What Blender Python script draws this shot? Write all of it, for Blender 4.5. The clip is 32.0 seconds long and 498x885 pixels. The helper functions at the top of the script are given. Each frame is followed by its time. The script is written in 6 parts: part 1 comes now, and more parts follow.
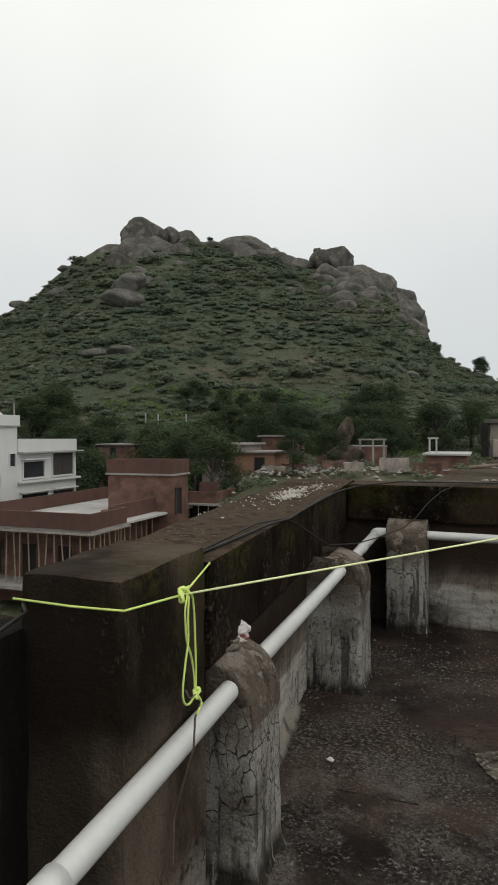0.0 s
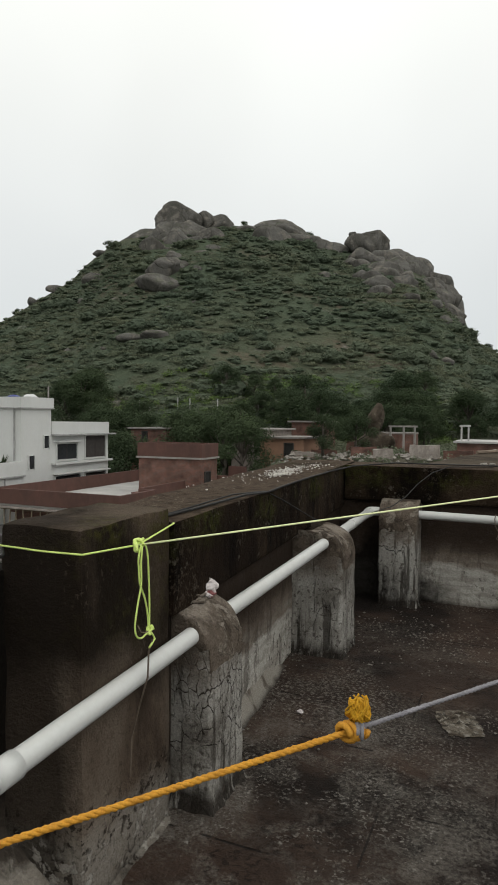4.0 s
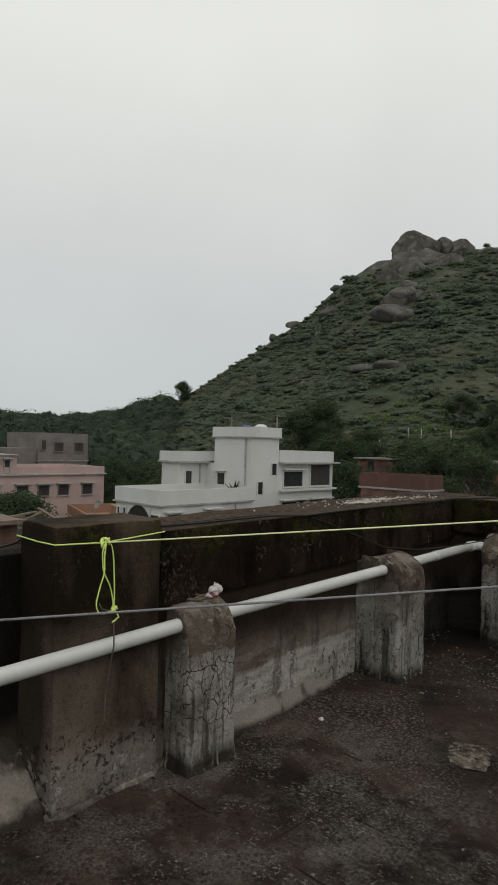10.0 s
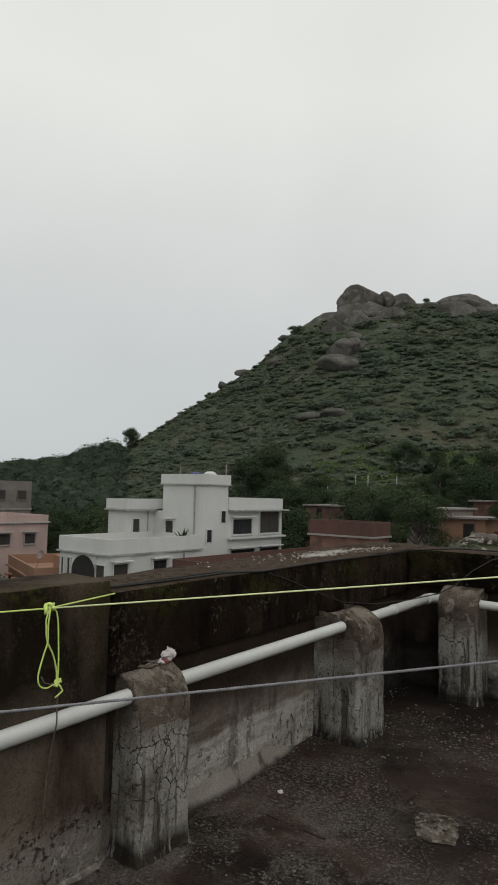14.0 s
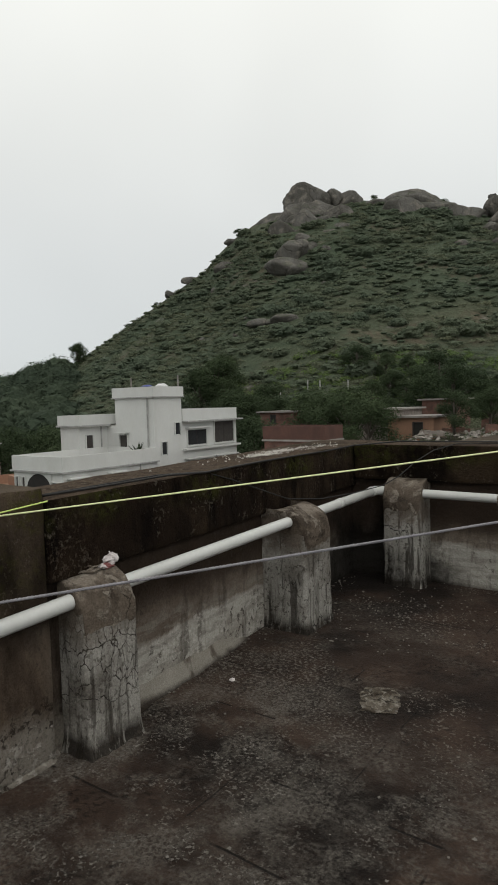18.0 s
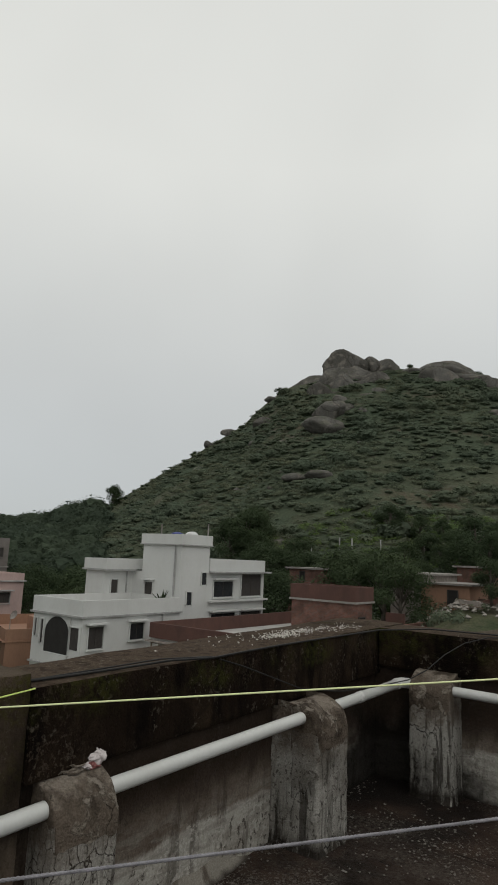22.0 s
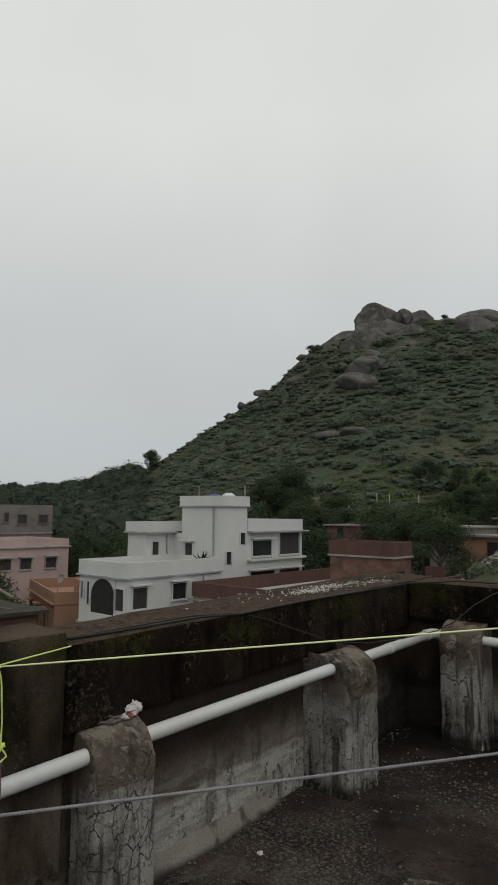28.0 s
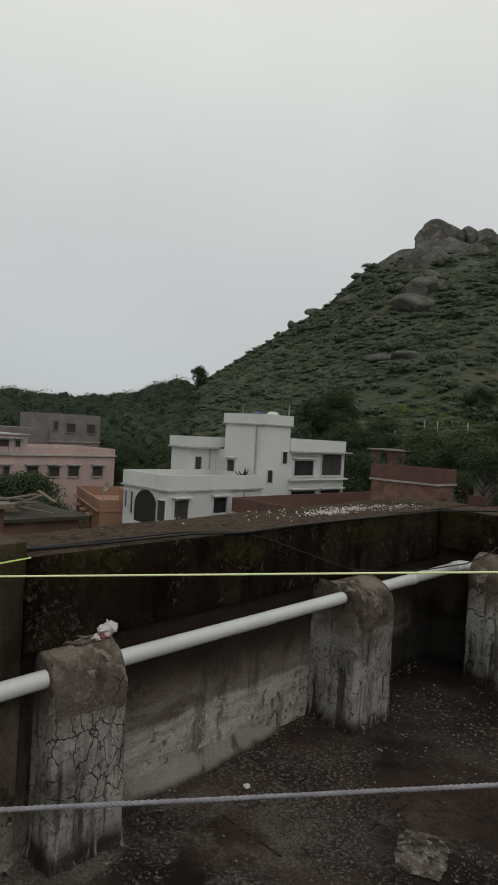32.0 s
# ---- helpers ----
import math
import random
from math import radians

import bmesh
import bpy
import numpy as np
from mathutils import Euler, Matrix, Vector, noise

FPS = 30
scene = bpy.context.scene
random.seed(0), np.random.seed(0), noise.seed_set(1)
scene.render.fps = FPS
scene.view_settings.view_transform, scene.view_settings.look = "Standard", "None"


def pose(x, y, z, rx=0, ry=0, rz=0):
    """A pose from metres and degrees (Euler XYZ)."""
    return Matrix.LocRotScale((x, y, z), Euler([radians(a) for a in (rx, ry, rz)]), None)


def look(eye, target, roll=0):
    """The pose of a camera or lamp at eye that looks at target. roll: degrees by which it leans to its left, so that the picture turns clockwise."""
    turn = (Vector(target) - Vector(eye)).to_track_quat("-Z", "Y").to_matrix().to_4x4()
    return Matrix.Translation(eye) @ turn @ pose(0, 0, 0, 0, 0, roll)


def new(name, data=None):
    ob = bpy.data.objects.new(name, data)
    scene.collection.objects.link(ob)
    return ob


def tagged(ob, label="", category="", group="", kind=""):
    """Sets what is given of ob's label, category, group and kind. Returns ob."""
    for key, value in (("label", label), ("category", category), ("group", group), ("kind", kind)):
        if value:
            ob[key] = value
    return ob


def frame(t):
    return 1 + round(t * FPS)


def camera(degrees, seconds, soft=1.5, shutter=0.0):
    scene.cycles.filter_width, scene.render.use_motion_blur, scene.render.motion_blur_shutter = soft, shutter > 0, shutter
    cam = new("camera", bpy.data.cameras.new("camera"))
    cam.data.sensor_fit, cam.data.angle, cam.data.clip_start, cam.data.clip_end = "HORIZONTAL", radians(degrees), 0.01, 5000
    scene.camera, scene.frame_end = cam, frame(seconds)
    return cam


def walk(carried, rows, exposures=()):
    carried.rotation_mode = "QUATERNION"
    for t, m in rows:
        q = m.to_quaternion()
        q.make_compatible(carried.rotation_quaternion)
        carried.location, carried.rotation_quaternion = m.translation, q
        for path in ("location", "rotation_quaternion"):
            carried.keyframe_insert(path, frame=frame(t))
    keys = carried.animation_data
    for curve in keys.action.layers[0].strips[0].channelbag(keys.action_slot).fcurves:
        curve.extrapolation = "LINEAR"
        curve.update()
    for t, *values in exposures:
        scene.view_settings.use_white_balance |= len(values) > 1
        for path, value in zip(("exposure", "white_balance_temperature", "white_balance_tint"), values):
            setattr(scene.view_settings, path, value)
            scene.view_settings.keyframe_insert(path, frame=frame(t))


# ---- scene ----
cam = camera(43.0, 32.0, soft=1.8)
PATH = [
    (0, (0.192, 0.13, 1.414), (-0.51, 2.003, 1.389), -0.2),
    (0.5, (0.188, 0.094, 1.425), (-0.328, 2.026, 1.424), -1.2),
    (1, (0.184, 0.132, 1.422), (-0.489, 2.016, 1.45), 0.9),
    (1.5, (0.236, 0.183, 1.415), (-0.4, 2.076, 1.529), 1.9),
    (2, (0.309, 0.201, 1.372), (-0.354, 2.087, 1.329), 0.2),
    (2.5, (0.372, 0.215, 1.366), (-0.404, 2.057, 1.309), -0.3),
    (3, (0.413, 0.198, 1.361), (-0.33, 2.053, 1.299), -1.6),
    (3.5, (0.464, 0.084, 1.401), (-0.304, 1.93, 1.404), -1.2),
    (4, (0.502, -0.002, 1.382), (-0.294, 1.832, 1.311), 0.5),
    (4.5, (0.576, -0.044, 1.408), (-0.419, 1.69, 1.341), -1.4),
    (6.5, (0.952, -0.135, 1.372), (-0.271, 1.44, 1.211), -1.2),
    (7, (1.061, -0.089, 1.397), (-0.184, 1.475, 1.433), -3.0),
    (7.5, (1.203, 0.041, 1.413), (-0.015, 1.627, 1.396), 0.6),
    (8, (1.302, 0.032, 1.413), (0.102, 1.632, 1.406), -4.8),
    (8.5, (1.313, -0.062, 1.392), (0.03, 1.472, 1.381), -0.5),
    (9, (1.416, -0.025, 1.407), (0.098, 1.477, 1.463), -2.3),
    (9.5, (1.531, 0.097, 1.418), (0.228, 1.614, 1.482), 1.5),
    (10, (1.561, 0.192, 1.4), (0.157, 1.617, 1.412), 1.4),
    (10.5, (1.519, 0.2, 1.402), (0.137, 1.646, 1.366), 1.2),
    (11, (1.465, 0.175, 1.451), (0.154, 1.682, 1.529), 0.5),
    (11.5, (1.452, 0.224, 1.485), (0.005, 1.6, 1.606), 4.0),
    (12, (1.465, 0.273, 1.476), (0.158, 1.776, 1.653), 6.4),
    (12.5, (1.464, 0.295, 1.442), (0.269, 1.897, 1.511), 1.8),
    (13, (1.475, 0.226, 1.446), (0.284, 1.827, 1.573), 3.3),
    (13.5, (1.461, 0.238, 1.43), (0.213, 1.79, 1.611), 3.2),
    (15.5, (1.462, 0.303, 1.443), (0.157, 1.818, 1.414), -3.8),
    (16, (1.431, 0.354, 1.417), (0.162, 1.899, 1.363), -3.9),
    (16.5, (1.483, 0.348, 1.422), (0.421, 2.04, 1.34), -3.3),
    (17, (1.54, 0.327, 1.428), (0.491, 2.029, 1.47), -3.3),
    (17.5, (1.473, 0.356, 1.391), (0.316, 1.987, 1.407), -2.4),
    (18, (1.46, 0.377, 1.377), (0.29, 1.994, 1.255), -1.7),
    (18.5, (1.498, 0.4, 1.378), (0.303, 2.001, 1.293), -0.8),
    (19, (1.575, 0.429, 1.395), (0.235, 1.914, 1.353), -0.6),
    (19.5, (1.552, 0.523, 1.368), (0.192, 1.983, 1.224), -2.7),
    (20, (1.533, 0.506, 1.424), (0.37, 2.133, 1.395), -1.3),
    (20.5, (1.418, 0.488, 1.466), (0.231, 2.094, 1.58), -0.8),
    (21, (1.439, 0.5, 1.505), (0.196, 2.054, 1.701), 1.8),
    (21.5, (1.492, 0.517, 1.515), (0.237, 2.047, 1.808), 0.9),
    (22, (1.465, 0.481, 1.522), (0.229, 2.014, 1.874), 2.3),
    (22.5, (1.45, 0.456, 1.521), (0.178, 1.973, 1.805), 3.7),
    (23, (1.465, 0.464, 1.52), (0.3, 2.063, 1.814), 3.8),
    (23.5, (1.496, 0.462, 1.541), (0.305, 2.045, 1.816), 2.1),
    (24, (1.479, 0.447, 1.545), (0.123, 1.889, 1.825), 1.7),
    (24.5, (1.426, 0.475, 1.522), (0.006, 1.861, 1.771), 1.2),
    (25, (1.451, 0.478, 1.518), (0.102, 1.934, 1.769), 0.1),
    (25.5, (1.446, 0.481, 1.507), (0.145, 1.984, 1.73), 0.1),
    (27.5, (1.491, 0.455, 1.526), (0.179, 1.946, 1.765), 0.5),
    (28, (1.548, 0.493, 1.526), (0.22, 1.971, 1.751), 0.4),
    (28.5, (1.636, 0.526, 1.53), (0.226, 1.926, 1.762), 1.0),
    (29, (1.635, 0.58, 1.497), (0.181, 1.951, 1.56), -0.4),
    (29.5, (1.57, 0.621, 1.482), (0.264, 2.135, 1.427), 1.6),
    (30, (1.5, 0.549, 1.527), (0.253, 2.102, 1.708), 1.0),
    (30.5, (1.4, 0.594, 1.509), (0.139, 2.146, 1.564), 2.6),
    (31, (1.384, 0.724, 1.502), (0.04, 2.205, 1.546), 4.7),
    (31.5, (1.432, 0.831, 1.519), (0.035, 2.26, 1.595), 5.1),
    (32, (1.391, 0.93, 1.481), (-0.047, 2.321, 1.448), 3.2),
]
EXPOSURES = [(0.0, 0.30, 6520, 10), (2.0, 0.30, 6520, 10), (3.0, 0.42, 6520, 10), (4.5, 0.36, 6520, 10), (7.0, 0.17, 6550, 10), (9.0, 0.05, 6550, 10), (13.0, 0.0, 6500, 10), (17.0, 0.20, 6550, 10), (18.0, 0.27, 6550, 10), (19.0, -0.02, 6550, 10), (20.0, 0.27, 6550, 10), (21.0, -0.06, 6550, 10), (22.0, -0.08, 6520, 10), (23.0, -0.12, 6480, 10), (25.0, -0.14, 6370, 10), (28.0, -0.12, 6450, 10), (29.0, -0.18, 6480, 10), (30.0, -0.06, 6480, 10), (32.0, -0.08, 6480, 10)]
walk(cam, [(t, look(eye, target, roll)) for t, eye, target, roll in PATH], EXPOSURES)

# ---- world and light: a bright, even overcast sky ----
world = bpy.data.worlds.new("overcast_sky")
scene.world = world
world.use_nodes = True
wt = world.node_tree
wt.nodes.clear()


def wnode(kind, **values):
    n = wt.nodes.new(kind)
    for key, value in values.items():
        n.inputs[key].default_value = value
    return n


w_out = wnode("ShaderNodeOutputWorld")
w_bg = wnode("ShaderNodeBackground", Strength=1.0)
w_co = wnode("ShaderNodeTexCoord")
w_sep = wnode("ShaderNodeSeparateXYZ")
w_ramp = wnode("ShaderNodeValToRGB")
w_ramp.color_ramp.elements[0].position, w_ramp.color_ramp.elements[0].color = 0.02, (0.545, 0.575, 0.585, 1)
w_ramp.color_ramp.elements[1].position, w_ramp.color_ramp.elements[1].color = 0.55, (0.83, 0.84, 0.80, 1)
w_mid = w_ramp.color_ramp.elements.new(0.26)
w_mid.color = (0.655, 0.675, 0.665, 1)
w_noise = wnode("ShaderNodeTexNoise", Scale=2.2, Detail=3.0, Roughness=0.45)
w_mul = wnode("ShaderNodeMapRange")
w_mul.inputs[1].default_value, w_mul.inputs[2].default_value = 0.3, 0.7
w_mul.inputs[3].default_value, w_mul.inputs[4].default_value = 0.95, 1.05
w_sky = wnode("ShaderNodeTexSky")
w_sky.sky_type, w_sky.sun_disc = "NISHITA", False
w_sky.sun_elevation, w_sky.sun_rotation = radians(50), radians(70)
w_skys = wnode("ShaderNodeVectorMath")
w_skys.operation = "SCALE"
w_skys.inputs[3].default_value = 0.06
w_mix = wnode("ShaderNodeMixRGB")
w_mix.inputs[0].default_value = 0.10
w_val = wnode("ShaderNodeVectorMath")
w_val.operation = "SCALE"
wt.links.new(w_co.outputs["Generated"], w_sep.inputs[0])
wt.links.new(w_sep.outputs[2], w_ramp.inputs[0])
wt.links.new(w_co.outputs["Generated"], w_noise.inputs["Vector"])
wt.links.new(w_noise.outputs[0], w_mul.inputs[0])
wt.links.new(w_sky.outputs[0], w_skys.inputs[0])
wt.links.new(w_ramp.outputs[0], w_mix.inputs[1])
wt.links.new(w_skys.outputs[0], w_mix.inputs[2])
wt.links.new(w_mix.outputs[0], w_val.inputs[0])
wt.links.new(w_mul.outputs[0], w_val.inputs[3])
wt.links.new(w_val.outputs[0], w_bg.inputs[0])
wt.links.new(w_bg.outputs[0], w_out.inputs[0])

sun = new("sun", bpy.data.lights.new("sun", "SUN"))
sun.data.energy, sun.data.angle, sun.data.color = 0.5, radians(60), (1.0, 0.97, 0.92)
sun.matrix_world = look((30, -18, 45), (0, 0, 0))


# ---- materials ----
def material(name, base, dark=None, rough=0.85, scale=6.0, grain=60.0, bump=0.25, amount=0.6, light=None, light_cut=0.62, stretch=(1, 1, 1), metal=0.0, tint=0.0, detail=8.0, cut=(0.35, 0.68), spec=0.3, bump_dist=0.01, speck=0.22):
    """base mottled with dark (broad stains) and light (flakes), with fine grain in colour and relief; sizes in metres."""
    m = bpy.data.materials.new(name)
    m.use_nodes = True
    nt = m.node_tree
    b = nt.nodes["Principled BSDF"]
    b.inputs["Roughness"].default_value, b.inputs["Metallic"].default_value = rough, metal
    b.inputs["Specular IOR Level"].default_value = spec
    co, mp = nt.nodes.new("ShaderNodeNewGeometry"), nt.nodes.new("ShaderNodeMapping")
    mp.inputs["Scale"].default_value = stretch
    nt.links.new(co.outputs["Position"], mp.inputs["Vector"])

    def noise_at(s, d=detail, r=0.6, w=0.0):
        n = nt.nodes.new("ShaderNodeTexNoise")
        n.inputs["Scale"].default_value, n.inputs["Detail"].default_value, n.inputs["Roughness"].default_value = s, d, r
        n.inputs["Distortion"].default_value = w
        nt.links.new(mp.outputs[0], n.inputs["Vector"])
        return n.outputs[0]

    def remap(v, lo, hi, a, c):
        r = nt.nodes.new("ShaderNodeMapRange")
        for k, x in zip((1, 2, 3, 4), (lo, hi, a, c)):
            r.inputs[k].default_value = x
        nt.links.new(v, r.inputs[0])
        return r.outputs[0]

    def mix(fac, a, c, kind="MIX"):
        x = nt.nodes.new("ShaderNodeMixRGB")
        x.blend_type = kind
        for k, v in ((0, fac), (1, a), (2, c)):
            if hasattr(v, "node"):
                nt.links.new(v, x.inputs[k])
            else:
                x.inputs[k].default_value = v if k == 0 else (*v, 1)
        return x.outputs[0]

    broad, fine = noise_at(scale, w=0.4), noise_at(grain, 4.0, 0.7)
    dark = dark or tuple(c * 0.55 for c in base)
    col = mix(remap(broad, cut[0], cut[1], amount, 0.0), base, dark)
    if light:
        col = mix(remap(noise_at(scale * 2.3, 9.0, 0.72, 0.8), light_cut, light_cut + 0.07, 0.0, 0.85), col, light)
    col = mix(1.0, col, mix(remap(fine, 0.3, 0.7, 0.0, 1.0), (1 - speck,) * 3, (1 + speck,) * 3), "MULTIPLY")
    if tint:
        info = nt.nodes.new("ShaderNodeObjectInfo")
        col = mix(1.0, col, mix(info.outputs["Random"], (1 - tint,) * 3, (1 + tint,) * 3), "MULTIPLY")
    nt.links.new(col, b.inputs["Base Color"])
    if bump:
        bp = nt.nodes.new("ShaderNodeBump")
        bp.inputs["Strength"].default_value, bp.inputs["Distance"].default_value = bump, bump_dist
        add = nt.nodes.new("ShaderNodeMath")
        nt.links.new(broad, add.inputs[0])
        nt.links.new(fine, add.inputs[1])
        nt.links.new(add.outputs[0], bp.inputs["Height"])
        nt.links.new(bp.outputs[0], b.inputs["Normal"])
    return m


def brick_material(name, a, c, mortar, length=0.23, height=0.085):
    m = material(name, a, scale=1.2, grain=30)
    nt = m.node_tree
    b = nt.nodes["Principled BSDF"]
    geo = nt.nodes.new("ShaderNodeNewGeometry")
    sep, add, com = nt.nodes.new("ShaderNodeSeparateXYZ"), nt.nodes.new("ShaderNodeMath"), nt.nodes.new("ShaderNodeCombineXYZ")
    nt.links.new(geo.outputs["Position"], sep.inputs[0])
    nt.links.new(sep.outputs[0], add.inputs[0])
    nt.links.new(sep.outputs[1], add.inputs[1])
    nt.links.new(add.outputs[0], com.inputs[0])
    nt.links.new(sep.outputs[2], com.inputs[1])
    br = nt.nodes.new("ShaderNodeTexBrick")
    br.inputs["Color1"].default_value, br.inputs["Color2"].default_value, br.inputs["Mortar"].default_value = (*a, 1), (*c, 1), (*mortar, 1)
    br.inputs["Scale"].default_value, br.inputs["Mortar Size"].default_value = 1.0, 0.008
    br.inputs["Brick Width"].default_value, br.inputs["Row Height"].default_value = length, height
    nt.links.new(com.outputs[0], br.inputs["Vector"])
    noise_t = nt.nodes.new("ShaderNodeTexNoise")
    noise_t.inputs["Scale"].default_value, noise_t.inputs["Detail"].default_value = 1.1, 8
    nt.links.new(geo.outputs["Position"], noise_t.inputs["Vector"])
    mul = nt.nodes.new("ShaderNodeMixRGB")
    mul.blend_type, mul.inputs[0].default_value = "MULTIPLY", 0.9
    rmp = nt.nodes.new("ShaderNodeMapRange")
    for k, x in zip((1, 2, 3, 4), (0.3, 0.7, 0.45, 1.25)):
        rmp.inputs[k].default_value = x
    nt.links.new(noise_t.outputs[0], rmp.inputs[0])
    nt.links.new(br.outputs[0], mul.inputs[1])
    nt.links.new(rmp.outputs[0], mul.inputs[2])
    nt.links.new(mul.outputs[0], b.inputs["Base Color"])
    return m


def layered(name, base, layers, rough=0.9, spec=0.25, bump=(30.0, 0.5, 0.006), relief=None, grain=0.3):
    """A base colour with layers on it, each (colour, strength, masks); masks are multiplied. Sizes in metres.
    noise: scale, lo, hi, stretch; crack: scale, width, stretch; dots: scale, radius; below and above: z where it fades,
    width, raggedness; flat: level faces; joint: lines across an axis, from a first place at even steps; spot: a patch
    round x, y, of pale wear or of painted corner shade; column: a dark band down an upright corner at x, y."""
    m = bpy.data.materials.new(name)
    m.use_nodes = True
    nt = m.node_tree
    b = nt.nodes["Principled BSDF"]
    b.inputs["Roughness"].default_value, b.inputs["Specular IOR Level"].default_value = rough, spec
    geo = nt.nodes.new("ShaderNodeNewGeometry")

    def mapped(stretch, shift):
        mp = nt.nodes.new("ShaderNodeMapping")
        mp.inputs["Scale"].default_value, mp.inputs["Location"].default_value = stretch, (shift, shift * 0.7, shift * 1.3)
        nt.links.new(geo.outputs["Position"], mp.inputs["Vector"])
        return mp.outputs[0]

    def ranged(v, lo, hi, a=0.0, c=1.0):
        r = nt.nodes.new("ShaderNodeMapRange")
        for k, x in zip((1, 2, 3, 4), (lo, hi, a, c)):
            r.inputs[k].default_value = x
        nt.links.new(v, r.inputs[0])
        return r.outputs[0]

    def noisy(scale, stretch=(1, 1, 1), shift=0.0, detail=8.0):
        n = nt.nodes.new("ShaderNodeTexNoise")
        n.inputs["Scale"].default_value, n.inputs["Detail"].default_value, n.inputs["Roughness"].default_value = scale, detail, 0.62
        n.inputs["Distortion"].default_value = 0.35
        nt.links.new(mapped(stretch, shift), n.inputs["Vector"])
        return n.outputs[0]

    def calc(op, a, c):
        x = nt.nodes.new("ShaderNodeMath")
        x.operation = op
        for k, v in enumerate((a, c)):
            if isinstance(v, float):
                x.inputs[k].default_value = v
            else:
                nt.links.new(v, x.inputs[k])
        return x.outputs[0]

    def mask(spec_, shift):
        kind = spec_[0]
        if kind == "noise":
            return ranged(noisy(spec_[1], spec_[4] if len(spec_) > 4 else (1, 1, 1), shift), spec_[2], spec_[3])
        if kind in ("crack", "dots"):
            v = nt.nodes.new("ShaderNodeTexVoronoi")
            v.feature = "DISTANCE_TO_EDGE" if kind == "crack" else "F1"
            v.inputs["Scale"].default_value = spec_[1]
            wob = nt.nodes.new("ShaderNodeVectorMath")
            wob.operation = "ADD"
            nz = nt.nodes.new("ShaderNodeTexNoise")
            nz.inputs["Scale"].default_value = spec_[1] * 1.5
            sc = nt.nodes.new("ShaderNodeVectorMath")
            sc.operation = "SCALE"
            sc.inputs[3].default_value = 0.5 / spec_[1] if kind == "crack" else 0.0
            src = mapped(spec_[3] if len(spec_) > 3 else (1, 1, 1), shift)
            nt.links.new(src, nz.inputs["Vector"])
            nt.links.new(nz.outputs[1], sc.inputs[0])
            nt.links.new(src, wob.inputs[0])
            nt.links.new(sc.outputs[0], wob.inputs[1])
            nt.links.new(wob.outputs[0], v.inputs["Vector"])
            return ranged(v.outputs["Distance"], spec_[2] * 0.4, spec_[2], 1.0, 0.0)
        if kind == "spot":
            far = nt.nodes.new("ShaderNodeVectorMath")
            far.operation = "DISTANCE"
            far.inputs[1].default_value = (spec_[1], spec_[2], 0.0)
            nt.links.new(geo.outputs["Position"], far.inputs[0])
            edge = calc("ADD", far.outputs["Value"], calc("MULTIPLY", calc("SUBTRACT", noisy(1.6, (1, 1, 1), shift), 0.5), 1.6))
            return ranged(edge, spec_[3] * 0.45, spec_[3], 1.0, 0.0)
        if kind == "column":
            far = nt.nodes.new("ShaderNodeVectorMath")
            far.operation = "DISTANCE"
            far.inputs[1].default_value = (spec_[1], spec_[2], 0.0)
            nt.links.new(mapped((1, 1, 0), 0.0), far.inputs[0])
            edge = calc("ADD", far.outputs["Value"], calc("MULTIPLY", calc("SUBTRACT", noisy(4.0, (1, 1, 0.6), shift), 0.5), spec_[3] * 0.9))
            return ranged(edge, spec_[3] * 0.75, spec_[3], 1.0, 0.0)
        sep = nt.nodes.new("ShaderNodeSeparateXYZ")
        if kind == "joint":
            nt.links.new(geo.outputs["Position"], sep.inputs[0])
            off = calc("DIVIDE", calc("SUBTRACT", sep.outputs[spec_[1]], float(spec_[2])), float(spec_[3]))
            gap = calc("MULTIPLY", calc("ABSOLUTE", calc("SUBTRACT", calc("FRACT", calc("ADD", off, 50.5), 0.0), 0.5), 0.0), float(spec_[3]))
            return ranged(gap, spec_[4] * 0.5, spec_[4], 1.0, 0.0)
        if kind == "flat":
            nt.links.new(geo.outputs["True Normal"], sep.inputs[0])
            return ranged(sep.outputs[2], 0.5, 0.9)
        nt.links.new(geo.outputs["Position"], sep.inputs[0])
        ragged = calc("ADD", sep.outputs[2], calc("MULTIPLY", calc("SUBTRACT", noisy(3.0, (1, 1, 1), shift), 0.5), spec_[3] if len(spec_) > 3 else 0.3))
        return ranged(ragged, spec_[1], spec_[1] + spec_[2], 1.0, 0.0) if kind == "below" else ranged(ragged, spec_[1], spec_[1] + spec_[2], 0.0, 1.0)

    col, height = None, None
    for n, (colour, strength, masks) in enumerate(layers):
        fac = None
        for k, q in enumerate(masks):
            v = mask(q, 3.7 * n + 1.9 * k)
            fac = v if fac is None else calc("MULTIPLY", fac, v)
        fac = calc("MULTIPLY", fac, float(strength))
        mx = nt.nodes.new("ShaderNodeMixRGB")
        nt.links.new(fac, mx.inputs[0])
        if col is None:
            mx.inputs[1].default_value = (*base, 1)
        else:
            nt.links.new(col, mx.inputs[1])
        mx.inputs[2].default_value = (*colour, 1)
        col = mx.outputs[0]
        if relief and n in relief:
            h = calc("MULTIPLY", fac, float(relief[n]))
            height = h if height is None else calc("ADD", height, h)
    fine = noisy(bump[0] * 4, detail=4.0)
    mul = nt.nodes.new("ShaderNodeMixRGB")
    mul.blend_type, mul.inputs[0].default_value = "MULTIPLY", 1.0
    nt.links.new(col, mul.inputs[1])
    nt.links.new(ranged(fine, 0.3, 0.7, 1 - grain, 1 + grain), mul.inputs[2])
    nt.links.new(mul.outputs[0], b.inputs["Base Color"])
    bp = nt.nodes.new("ShaderNodeBump")
